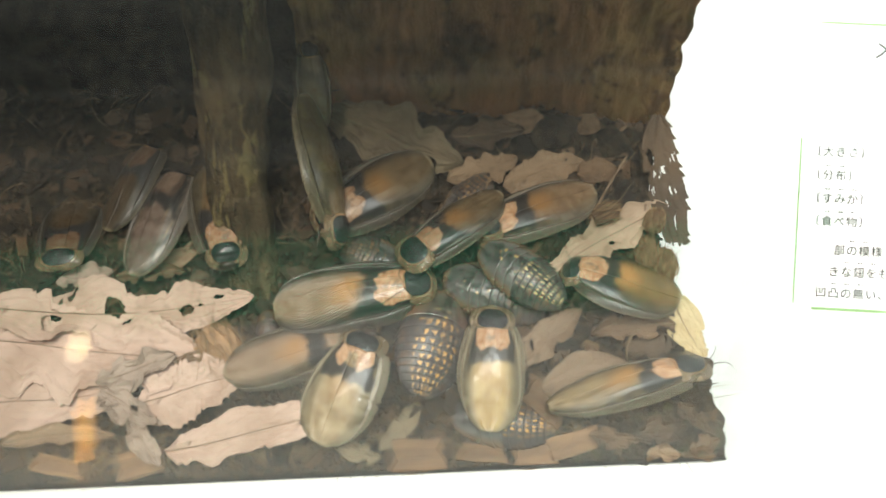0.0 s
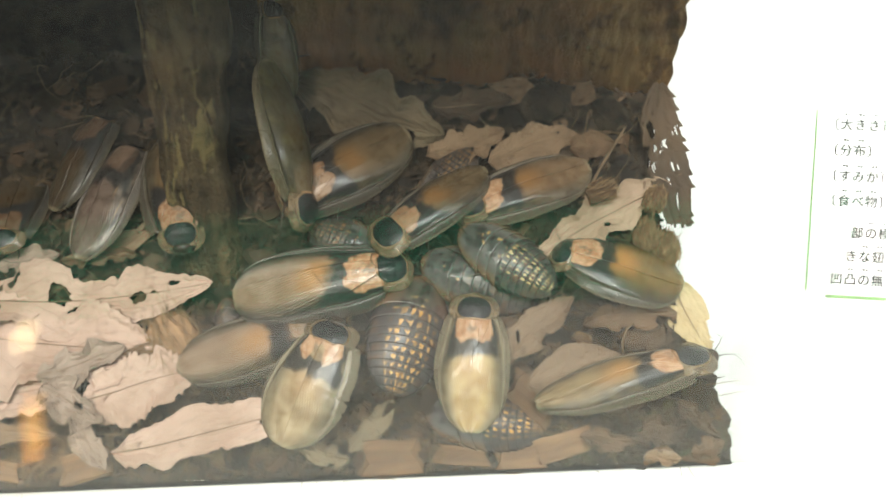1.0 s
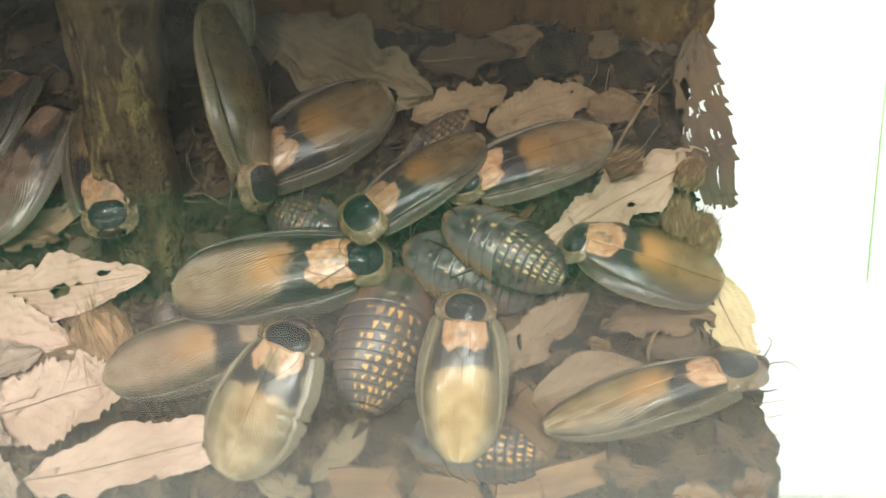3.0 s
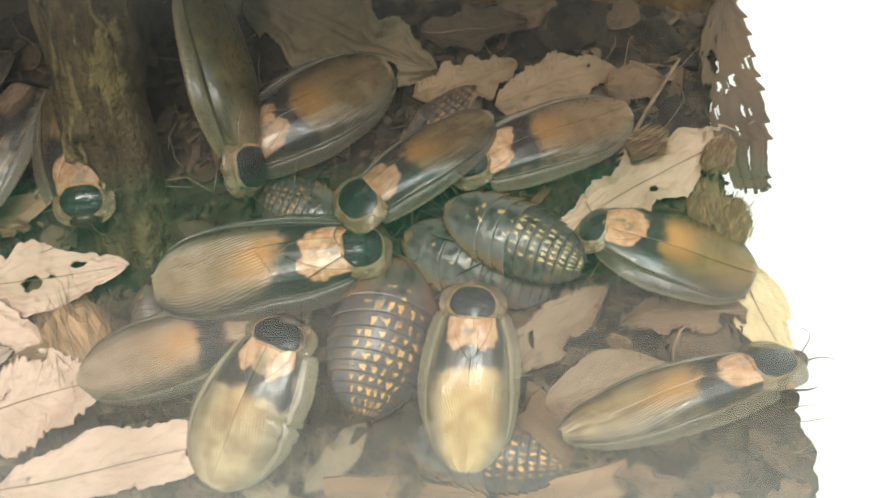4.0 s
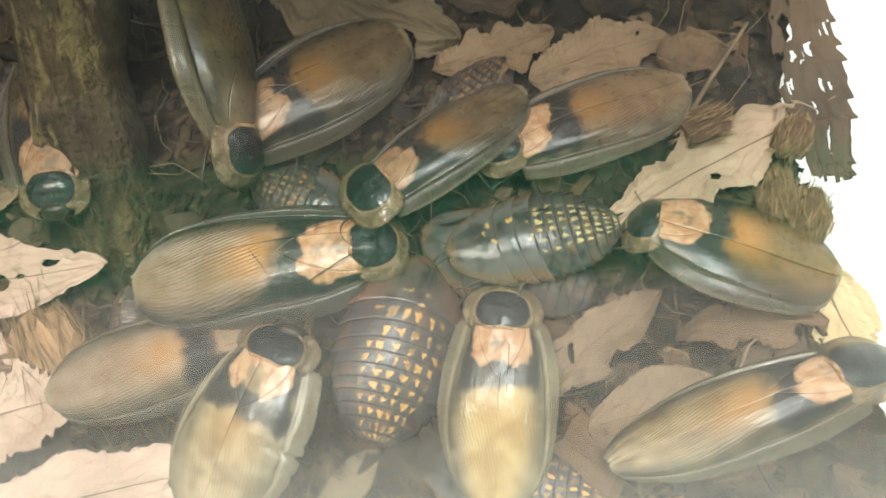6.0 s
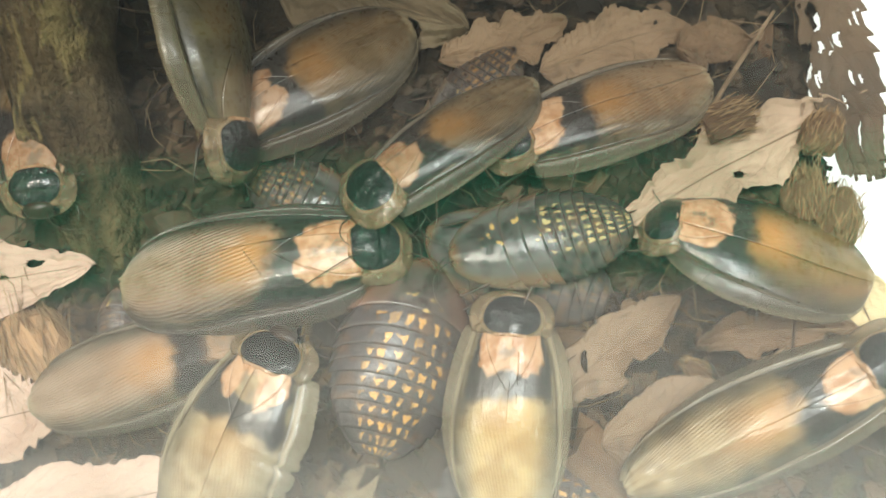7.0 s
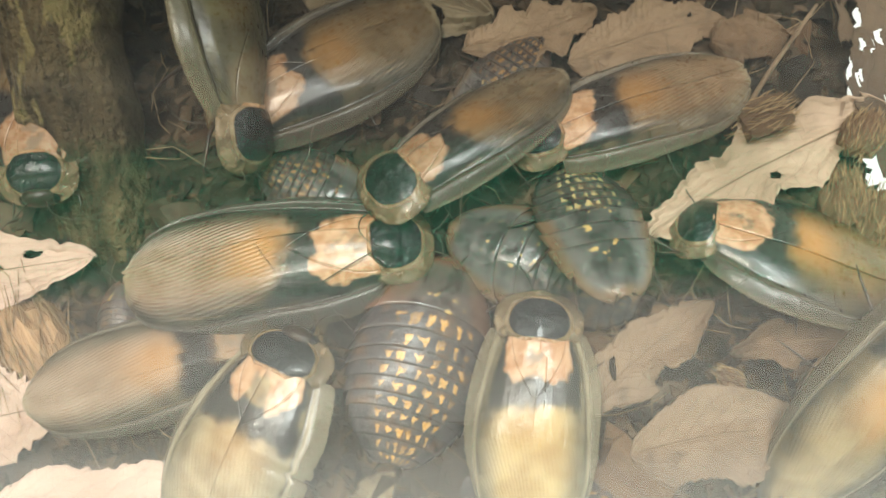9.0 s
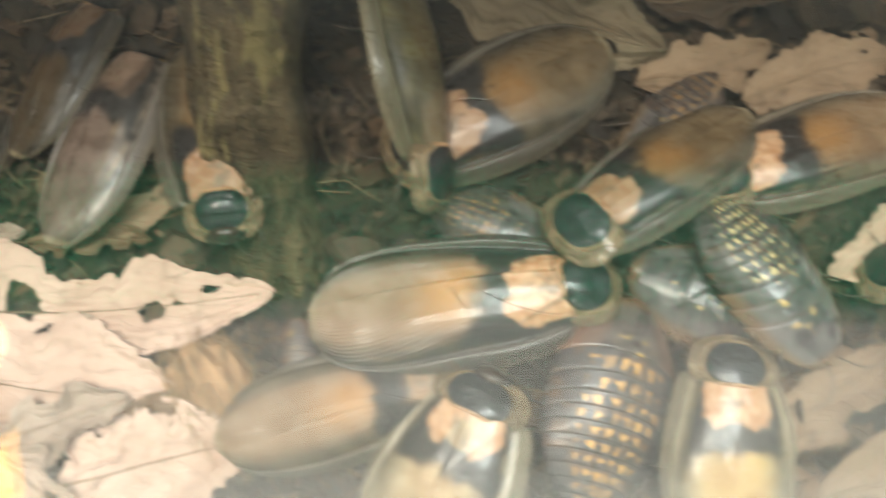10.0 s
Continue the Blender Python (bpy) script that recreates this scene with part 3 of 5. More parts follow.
def build_case():
    turn = math.degrees(math.atan(FRONT_SLOPE))
    rail = box_mesh("front_ledge", (-0.60, -0.42, -0.05), (0.45, 0.0, -0.0035), WHITE, bevel=0.0012)
    rail.matrix_world = pose(0, y_front(0) * C, 0, 0, 0, turn)
    tagged(rail, "white painted ledge in front of the case", "ledge", kind="structure")
    table = box_mesh("table_top", (-1.4, -0.9, -0.08), (1.4, 1.1, -0.0505), WHITE, bevel=0.003)
    tagged(table, "white painted display counter with faint stains", "counter", kind="structure")
    plinth = box_mesh("counter_base", (-1.3, -0.8, -0.90), (1.3, 1.0, -0.0802), ROOM_WHITE, bevel=0.004)
    tagged(plinth, "white painted base under the display counter", "counter", kind="structure")
    pane = box_mesh("front_glass", (-0.24, 0.0, 0.0), (0.1115, 0.40, 0.003), GLASS)
    pane.matrix_world = pose(0, (y_front(0) - 0.08) * C, -0.0035, 0, 0, turn) @ pose(0, 0, 0, 58)
    pane.visible_shadow = False
    tagged(pane, "clear sloping glass front of the case", "glass pane", kind="structure")
    # Thin dark line along the edge where soil meets ledge.
    seal = box_mesh("glass_seal", (-0.24, -0.0004, -0.0035), (0.1038, 0.0008, -0.0010), DARK, bevel=0.0005)
    seal.matrix_world = pose(0, y_front(0) * C, 0, 0, 0, turn)
    tagged(seal, "thin black strip at the foot of the glass", "seal", kind="structure")
    side = box_mesh("side_glass", (0.1085, 0.022, -0.05), (0.1115, 0.285, 0.36), GLASS)
    side.visible_shadow = False
    tagged(side, "clear upright glass side of the case", "glass pane", kind="structure")
    # Dark walls close the case; the unseen lid is added against stray light.
    for name, lo, hi in (("wall_north", (-0.252, 0.285, -0.05), (0.1115, 0.297, 0.36)), ("wall_west", (-0.252, 0.0, -0.05), (-0.240, 0.285, 0.36)), ("lid", (-0.252, 0.236, 0.36), (0.1115, 0.297, 0.37))):
        tagged(box_mesh(name, lo, hi, DARK), "dark lined side of the case that keeps light out", "wall", kind="structure")
    # Unseen hood, added to keep light off the back of the bed.
    hood = box_mesh("hood", (-0.26, 0.0, 0.006), (0.1115, 0.225, 0.014), DARK)
    hood.matrix_world = pose(0, 0.135, 0.182, 0, 0, turn) @ pose(0, 0, 0, 58)
    tagged(hood, "unseen dark hood added to shade the back of the case", "hood", kind="structure")
    # Unseen bars, posts and strip, made up to be mirrored in the glass.
    mirrored = tagged(new("reflected_bars"), "unseen white bars and green strip added for their reflections in the glass", "rail")
    mirrored.matrix_world = pose(0, -0.05, 0, 0, 0, turn)
    for z in (0.10, 0.148):
        v, f = tube([(-0.5, 0, z), (0.4, 0, z)], [0.0008, 0.0008], 10)
        link_mesh("bar", v, f, ROOM_WHITE, mirrored)
    box_mesh("strip", (-0.5, -0.002, 0.045), (0.4, 0.0, 0.083), REFLECTED_GREEN, mirrored, "plain green strip")
    for x in (-0.5, 0.4):
        box_mesh("post", (x - 0.005, -0.006, -0.0035), (x + 0.005, 0.006, 0.15), WHITE, mirrored)
    lamp = tagged(new("indicator_lamp"), "small warm glowing lamp on a short stem on the ledge", "lamp")
    lamp.matrix_world = pose(-0.1455, -0.030, -0.0035)
    v, f = tube([(0, 0, 0.0415), (0, 0, 0.0425), (0, 0, 0.0485), (0, 0, 0.0500)], [0.0015, 0.0042, 0.0042, 0.0015], 16)
    link_mesh("bulb", v, f, WARM_GLOW, lamp)
    v, f = tube([(0, 0, 0.0), (0, 0, 0.021)], [0.0036, 0.0036], 16)
    link_mesh("lit_column", v, f, AMBER_GLOW, lamp, "frosted amber glowing column")
    v, f = tube([(0, 0, 0.021), (0, 0, 0.0415)], [0.0022, 0.0022], 12)
    link_mesh("stem", v, f, GREY_PAINT, lamp)


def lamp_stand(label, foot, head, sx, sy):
    """A made-up stand for an unseen light: foot on the counter, post, arm, flat housing just over the light."""
    root = tagged(new("unseen_lamp_prop"), label, "lamp", "display lamps")
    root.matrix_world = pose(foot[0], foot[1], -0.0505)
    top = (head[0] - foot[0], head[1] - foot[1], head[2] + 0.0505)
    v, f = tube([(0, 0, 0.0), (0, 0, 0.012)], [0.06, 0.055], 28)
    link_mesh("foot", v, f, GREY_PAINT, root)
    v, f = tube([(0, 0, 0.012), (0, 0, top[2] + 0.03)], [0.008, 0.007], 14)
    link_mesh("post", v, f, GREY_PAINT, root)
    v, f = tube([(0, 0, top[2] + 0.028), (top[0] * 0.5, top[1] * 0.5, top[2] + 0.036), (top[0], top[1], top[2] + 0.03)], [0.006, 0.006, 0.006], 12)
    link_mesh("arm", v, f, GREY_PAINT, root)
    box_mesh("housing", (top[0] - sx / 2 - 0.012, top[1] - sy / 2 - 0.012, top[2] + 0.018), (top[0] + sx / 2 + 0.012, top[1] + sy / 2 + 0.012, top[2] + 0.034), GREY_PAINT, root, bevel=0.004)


def build_unseen_lamps():
    # Stands and housings are invented to hold lights that stay out of view.
    lamp_stand("added grey lamp stand, out of view, over the case", (-0.42, 0.03), (-0.20, 0.03, 0.655), 0.26, 0.26)
    lamp_stand("added grey lamp stand, out of view, over the label card", (0.62, 0.45), (0.31, 0.28, 0.62), 0.20, 0.26)
    # Panel invented to carry the overhead light; it is never in view.
    panel = tagged(new("added_ceiling_panel"), "added flat white panel, out of view, above the overhead light", "ceiling light")
    panel.matrix_world = pose(0.38, 0.22, 2.36)
    box_mesh("frame", (-0.55, -0.35, 0.0), (0.55, 0.35, 0.03), ROOM_WHITE, panel, bevel=0.004)
    for x in (-0.4, 0.4):
        v, f = tube([(x, 0, 0.03), (x, 0, 0.14)], [0.006, 0.006], 10)
        link_mesh("rod", v, f, GREY_PAINT, panel)


def build_room():
    lo, hi, zf, zc = -2.0, 2.0, -0.9, 2.5
    for name, a, b, m in (
        ("floor", (lo, lo, zf - 0.1), (hi, hi, zf), ROOM_DARK),
        ("wall_south", (lo, lo - 0.1, zf), (hi, lo, zc), ROOM_DARK),
        ("wall_north_room", (lo, hi, zf), (hi, hi + 0.1, zc), ROOM_WHITE),
        ("wall_west_room", (lo - 0.1, lo, zf), (lo, hi, zc), ROOM_WHITE),
        ("wall_east_room", (hi, lo, zf), (hi + 0.1, hi, zc), ROOM_WHITE),
        ("ceiling", (lo, lo, zc), (hi, hi, zc + 0.1), ROOM_DARK),
    ):
        tagged(box_mesh(name, a, b, m), "plain painted room surface round the display", "wall" if "wall" in name else name, kind="structure")


# ---- cockroaches ----
def groove_at(u):
    """How far out the fold before the wing's outer margin runs."""
    return 0.67 + 0.28 * u ** 1.4


def wing_height(u, v, h, fold=1.0):
    """A domed middle, a fold, and a rolled outer margin that narrows towards the tail."""
    g = groove_at(u)
    a = min(1.0, abs(v))
    a = 0.62 * a / g if a < g else 0.62 + 0.38 * (a - g) / (1 - g)
    cross = float(np.interp(a, (0, 0.2, 0.4, 0.52, 0.58, 0.62, 0.66, 0.74, 0.84, 0.94, 1.0), (1.0, 0.975, 0.88, 0.74, 0.62, 0.50, 0.53, 0.61, 0.55, 0.40, 0.24)))
    smooth = float(np.interp(a, (0, 0.2, 0.4, 0.55, 0.66, 0.8, 0.92, 1.0), (1.0, 0.975, 0.88, 0.73, 0.60, 0.45, 0.32, 0.22)))
    cross = fold * cross + (1 - fold) * smooth
    long = (0.84 + 0.16 * math.sin(math.pi * min(1, u * 1.3))) * (1 - 0.55 * u ** 2.2)
    folds = fold * 0.011 * math.sin(abs(v) * 27 - 3 * u) * max(0.0, min(1.0, (abs(v) - 0.25) * 5)) * math.sin(math.pi * min(1.0, u + 0.12))
    return h * (cross + folds) * long


def wing_half(u, w, power=3.6, root=0.52, shoulder=0.76):
    if u < 0.36:
        return w * (shoulder + (1 - shoulder) * math.sin(math.pi / 2 * u / 0.36) ** 0.75)
    return w * max(0.004, 1 - ((u - 0.36) / 0.641) ** power) ** root


def limb_points(side, root, reach, angle, z):
    a = radians(angle)
    knee = Vector((root[0] + math.cos(a) * reach * 0.5, side * (root[1] + math.sin(a) * reach * 0.5), z * 0.9))
    foot = Vector((root[0] + math.cos(a - 0.5) * reach, side * (root[1] + math.sin(a - 0.3) * reach), 0.02))
    toe = foot + (foot - knee).normalized() * reach * 0.25
    toe.z = 0.015
    return [Vector((root[0], side * root[1], z)), knee, foot, toe]


def feeler(side, x, y, z, reach, bend, seed):
    pts = []
    for k in range(11):
        s = k / 10
        a = radians(22 + bend * s * s)
        pts.append((x + reach * s * math.cos(a), side * (y + reach * s * math.sin(a)), z + 0.35 * math.sin(2.4 * s) - 0.25 * s + 0.05 * wob(s * 4, seed)))
    return pts


def adult(label, length, width, m, seed=0, feelers=(4.0, 60.0), split=0.16, worn=0.0, legs=True, wing=None, nod=0.0, neck=0.0, tail=(3.0, 0.56), fold=0.7, shield=1.0, shoulder=0.76):
    """A winged cockroach, head towards +x, tail towards -x."""
    root = tagged(new("cockroach"), label, "cockroach", "winged cockroaches on the litter")
    root.matrix_world = m
    L, w, h = length, width / 2, 0.155 * length
    split += 0.10 * math.sin(seed * 2.3)
    upper = 1 if math.sin(seed * 5.1) > -0.2 else -1
    front, back = L * 0.5 - 0.17 * L, -L * 0.5
    base = 0.10
    for side in (1, -1):
        nu, nv = 60, 38
        splay = math.tan(radians(1.5 + 2.0 * math.sin(seed * 3.7 + side)))
        verts, uvs = [], []
        for i in range(nu):
            u = 1 - (1 - i / (nu - 1)) ** 1.6
            half = wing_half(u, w, *tail, shoulder) * (1 + 0.035 * wob(u * 3, seed, side))
            for j in range(nv):
                s = j / (nv - 1)
                inner = -split * (1 - 0.5 * u) if side == upper else split * (0.2 - 0.5 * u)
                v = inner + (1 - inner) * s
                z = base + wing_height(u, v, h, fold) + (0.022 if side == upper else 0.0) * (1 - s) + 0.022 * wob(u * 6, v * 4, seed)
                tatter = 1.0 - worn * max(0.0, wob(u * 34, seed, side) + 0.5 * wob(u * 9, seed, side)) * (1 if side == -1 else 0) * s * math.exp(-((u - 0.45) / 0.2) ** 2)
                x = front + (back - front) * u + 0.012 * L * wob(v * 6, seed, side) * u ** 6
                y = side * (v * half * tatter + (front - x) * splay * s)
                verts.append((x * C, y * C, z * C))
                uvs.append((u, side * v))
        ob = link_mesh("forewing", verts, grid_faces(nu, nv), wing or WING, root, uvs=uvs)
        thick = ob.modifiers.new("thick", "SOLIDIFY")
        thick.thickness = 0.00018
    # pronotum
    nu, nv = 22, 25
    pw, px0, px1 = 0.66 * w * shield, L * 0.5, L * 0.5 - 0.225 * L * shield ** 0.5
    verts, uvs = [], []
    for i in range(nu):
        u = i / (nu - 1)
        half = pw * max(0.03, 1 - abs((u - 0.55) / 0.56) ** 2.5) ** 0.5
        for j in range(nv):
            v = -1 + 2 * j / (nv - 1)
            x = px0 + (px1 - px0) * u + 0.012 * L * (1 - v * v) * (0.0 if u < 0.5 else 1.0)
            dome = float(np.interp(abs(v), (0, 0.25, 0.5, 0.66, 0.82, 1.0), (1.0, 0.97, 0.88, 0.74, 0.60, 0.48)))
            z = base + 0.09 + h * 0.88 * dome * (0.42 + 0.58 * math.sin(math.pi / 2 * min(1, u * 1.25)))
            if nod:
                dx, dz, a = x - px1, z - base - 0.8 * h, radians(nod)
                x, z = px1 + dx * math.cos(a) + dz * math.sin(a), base + 0.8 * h + dz * math.cos(a) - dx * math.sin(a)
            verts.append((x * C, v * half * C, z * C))
            uvs.append((u, v))
    ob = link_mesh("pronotum", verts, grid_faces(nu, nv), SHIELD, root, "black pronotum with a clear amber rim", uvs)
    ob.modifiers.new("thick", "SOLIDIFY").thickness = 0.0003
    # body under the wings
    bm = bmesh.new()
    bmesh.ops.create_uvsphere(bm, u_segments=24, v_segments=14, radius=1.0)
    for v in bm.verts:
        ring = 0.015 * math.sin(v.co.x * 26)
        v.co = Vector((v.co.x * 0.40 * L + 0.0 * L, v.co.y * (0.60 * w + ring), v.co.z * 0.24 * h + base + 0.20 * h)) * C
    me = bpy.data.meshes.new("abdomen")
    bm.to_mesh(me)
    bm.free()
    me.materials.append(BELLY)
    me.polygons.foreach_set("use_smooth", [True] * len(me.polygons))
    new("abdomen", me).parent = root
    # head
    bm = bmesh.new()
    bmesh.ops.create_uvsphere(bm, u_segments=16, v_segments=10, radius=1.0)
    for v in bm.verts:
        v.co = Vector((v.co.x * 0.045 * L + L * (0.455 + neck), v.co.y * 0.26 * w, v.co.z * 0.30 * h + base + 0.30 * h)) * C
    me = bpy.data.meshes.new("head")
    bm.to_mesh(me)
    bm.free()
    me.materials.append(LEG)
    me.polygons.foreach_set("use_smooth", [True] * len(me.polygons))
    head = new("head", me)
    head.parent = root
    for side in (1, -1):
        bm = bmesh.new()
        bmesh.ops.create_uvsphere(bm, u_segments=10, v_segments=8, radius=0.055 * w * C * 2)
        bmesh.ops.translate(bm, verts=bm.verts, vec=Vector((L * (0.455 + neck), side * 0.2 * w, base + 0.24 * h)) * C)
        me = bpy.data.meshes.new("eye")
        bm.to_mesh(me)
        bm.free()
        me.materials.append(EYE)
        new("eye", me).parent = head
        pts = feeler(side, L * (0.48 + neck), 0.12 * w, base + 0.35 * h, feelers[0], feelers[1] * (1 if side == 1 else 0.7), seed + side)
        v, f = tube([Vector(p) * C for p in pts], [0.019 * C * (1 - 0.7 * k / 10) for k in range(11)], 6)
        link_mesh("antenna", v, f, FEELER, root)
        if legs:
            for x, reach, angle in ((0.30, 0.17, 35), (0.16, 0.18, 100), (0.02, 0.24, 140)):
                pts = limb_points(side, (x * L, 0.30 * w), reach * L, angle, 0.2 * h + base)
                v, f = tube([p * C for p in pts], [0.06 * C, 0.04 * C, 0.022 * C, 0.009 * C], 7)
                link_mesh("leg", v, f, LEG, root)
    return root


def nymph(label, length, width, m, seed=0, feelers=(2.2, 50.0), legs=True, plates=None, spotted=False):
    """A wingless nymph in overlapping plates, head towards +x."""
    root = tagged(new("nymph"), label, "cockroach nymph", "nymphs on the litter")
    root.matrix_world = m
    L, w, h = length, width / 2, 0.17 * length
    base = 0.06

    def half_at(s):
        return w * max(0.03, 1 - abs((s - 0.46) / (0.463 if s < 0.46 else 0.56)) ** (2.5 if s < 0.46 else 1.9)) ** (0.5 if s < 0.46 else 0.58)

    cuts = (0.0, 0.26, 0.37, 0.465, 0.535, 0.605, 0.675, 0.74, 0.805, 0.87, 0.935, 1.0)
    for k in range(len(cuts) - 1):
        s0, s1 = cuts[k], cuts[k + 1] + (0.022 if k < len(cuts) - 2 else 0)
        nu, nv = (16, 25) if k == 0 else (8, 25)
        verts, uvs = [], []
        for i in range(nu):
            u = i / (nu - 1)
            s = s0 + (s1 - s0) * u
            half = half_at(s) * (1 + 0.10 * u)
            for j in range(nv):
                v = -1 + 2 * j / (nv - 1)
                x = L * (0.5 - s) - (0.055 * v * v + 0.035 * abs(v) ** 5) * L * (u if k == 0 else 1) * (1 - 1.5 * max(0.0, s - 0.42))
                dome = 0.18 + 0.82 * (1 - abs(v) ** 2.1)
                arch = 0.30 + 0.70 * math.sin(math.pi * min(1.0, 0.05 + s * 0.91))
                z = base + h * dome * arch + 0.007 * u * (1 if k < 10 else 0) - 0.003 + 0.016 * wob(u * 5 + k, v * 6, seed)
                verts.append((x * C, v * half * C, z * C))
                uvs.append((u, v))
        name = "pronotum" if k == 0 else ("thorax_plate" if k < 3 else "abdomen_segment")
        ob = link_mesh(name, verts, grid_faces(nu, nv), (PLATE_BROWN if spotted else PLATE) if k < (1 if spotted else 3) else (plates or SEGMENT), root, uvs=uvs)
        ob.modifiers.new("thick", "SOLIDIFY").thickness = 0.00015
    bm = bmesh.new()
    bmesh.ops.create_uvsphere(bm, u_segments=20, v_segments=10, radius=1.0)
    for v in bm.verts:
        v.co = Vector((v.co.x * 0.45 * L, v.co.y * 0.84 * w, v.co.z * 0.28 * h + base + 0.22 * h)) * C
    me = bpy.data.meshes.new("belly")
    bm.to_mesh(me)
    bm.free()
    me.materials.append(BELLY)
    new("belly", me).parent = root
    for side in (1, -1):
        pts = feeler(side, L * 0.47, 0.12 * w, base + 0.3 * h, feelers[0], feelers[1], seed + side)
        v, f = tube([Vector(p) * C for p in pts], [0.017 * C * (1 - 0.7 * k / 10) for k in range(11)], 6)
        link_mesh("antenna", v, f, FEELER, root)
        v, f = tube([Vector(p) * C for p in ((-0.46 * L, side * 0.12 * w, base + 0.2 * h), (-0.56 * L, side * 0.22 * w, base + 0.1 * h))], [0.05 * C, 0.012 * C], 6)
        link_mesh("cercus", v, f, LEG, root)
        if legs:
            for x, reach, angle in ((0.26, 0.20, 40), (0.12, 0.22, 100), (-0.02, 0.26, 140)):
                pts = limb_points(side, (x * L, 0.5 * w), reach * L, angle, 0.2 * h + base)
                v, f = tube([p * C for p in pts], [0.07 * C, 0.045 * C, 0.025 * C, 0.010 * C], 7)
                link_mesh("leg", v, f, LEG, root)
    return root


def lying(head, tail, z, roll=0.0, pitch=0.0):
    """The pose of an insect whose front end is over head and whose rear end is over tail, at height z."""
    yaw = math.degrees(math.atan2(head[1] - tail[1], head[0] - tail[0]))
    return pose((head[0] + tail[0]) / 2 * C, (head[1] + tail[1]) / 2 * C, z * C, 0, 0, yaw) @ pose(0, 0, 0, roll, -pitch, 0)


# ---- leaves, chips ----
def leaf(label, material, stem, tip, width, z, seed, lobes=5.0, lobe=0.22, curl=0.25, ripple=0.22, holes=(), tilt=(0.0, 0.0), rib=True, serr=0.05, stalk=0.0, bite=0.22, teeth=17):
    """A dry leaf from stem to tip, with lobed edges, curl, insect holes and a raised midrib."""
    root = tagged(new("leaf"), label, "leaf", "dry leaves of the litter")
    ripple *= 1.35
    dx, dy = tip[0] - stem[0], tip[1] - stem[1]
    long = math.hypot(dx, dy)
    root.matrix_world = pose(stem[0] * C, stem[1] * C, z * C, 0, 0, math.degrees(math.atan2(dy, dx))) @ pose(0, 0, 0, tilt[0], -tilt[1], 0)
    nu, nv = (230, 80) if holes else (190, 44)
    verts, uvs, skip = [], [], set()
    for i in range(nu):
        u = i / (nu - 1)
        body = max(0.0, math.sin(math.pi * u ** 0.85)) ** 0.62
        for j in range(nv):
            v = -1 + 2 * j / (nv - 1)
            sgn = 1 if v > 0 else -1
            wave = 1 - lobe * (0.5 + 0.5 * math.cos(2 * math.pi * (u * lobes + 0.13 * sgn + seed * 0.37))) * min(1.0, 3.2 * (1 - abs(2 * u - 1)))
            half = 0.5 * width * body * wave * (1 + 0.16 * wob(u * 4, sgn * 3, seed))
            saw = (u * teeth + 0.8 * wob(u * 5, sgn * 2, seed)) % 1.0
            torn = max(0.0, min(1.0, (wob(u * 5.5 + seed, sgn * 7.3, seed * 1.3) - 0.10) * 8))
            half = half * (1 - bite * torn) + width * min(1.0, 3 * body) * (serr * (saw ** 1.6 - 0.4) * max(0.0, 0.55 + 1.6 * wob(u * 8, sgn * 4, seed * 2)) + 0.026 * wob(u * 45, sgn * 5, seed))
            x = u * long + 0.25 * lobe * width * v * v * 0.4
            y = v * max(half, 0.002) + 0.05 * long * math.sin(u * 3 + seed)
            zz = curl * width * 0.5 * (v * v * body) * (0.5 + wob(u * 2, seed, 1.0)) + ripple * width * 0.32 * wob(u * 3.2, v * 1.4, seed) * 0.9 + ripple * 0.06 * width * wob(u * 11, v * 6, seed) - 0.03 * abs(math.sin(u * 9 * math.pi)) * 0.12
            verts.append((x * C, y * C, zz * C))
            uvs.append((u, v))
    for i in range(nu - 1):
        for j in range(nv - 1):
            u, v = (i + 0.5) / (nu - 1), -1 + 2 * (j + 0.5) / (nv - 1)
            for hu, hv, r in holes:
                a = math.atan2(v - hv, (u - hu) * long / (0.5 * width))
                if math.hypot((u - hu) * long, (v - hv) * width * 0.45) < r * (1 + 0.35 * wob(math.cos(a) * 2, math.sin(a) * 2, seed + hu * 9)):
                    skip.add((i, j))
    blade = link_mesh("blade", verts, grid_faces(nu, nv, skip), material, root, uvs=uvs)
    used = bmesh.new()
    used.from_mesh(blade.data)
    bmesh.ops.delete(used, geom=[v for v in used.verts if not v.link_faces], context="VERTS")
    used.to_mesh(blade.data)
    used.free()
    blade.modifiers.new("thick", "SOLIDIFY").thickness = 0.00022
    if rib:
        mid = [(Vector(verts[i * nv + nv // 2]) + Vector((0, 0, 0.0002))) for i in range(0, nu - 3, 3)]
        if stalk:
            mid = [mid[0] + Vector((-stalk * C, 0.15 * stalk * C, 0.1 * stalk * C)), mid[0] + Vector((-0.5 * stalk * C, 0, 0.1 * stalk * C))] + mid
        v, f = tube(mid, [0.0004 * (1 - 0.75 * k / len(mid)) * (0.6 + 0.06 * width) for k in range(len(mid))], 6)
        link_mesh("midrib", v, f, LEAF_STEM, root)
    return root


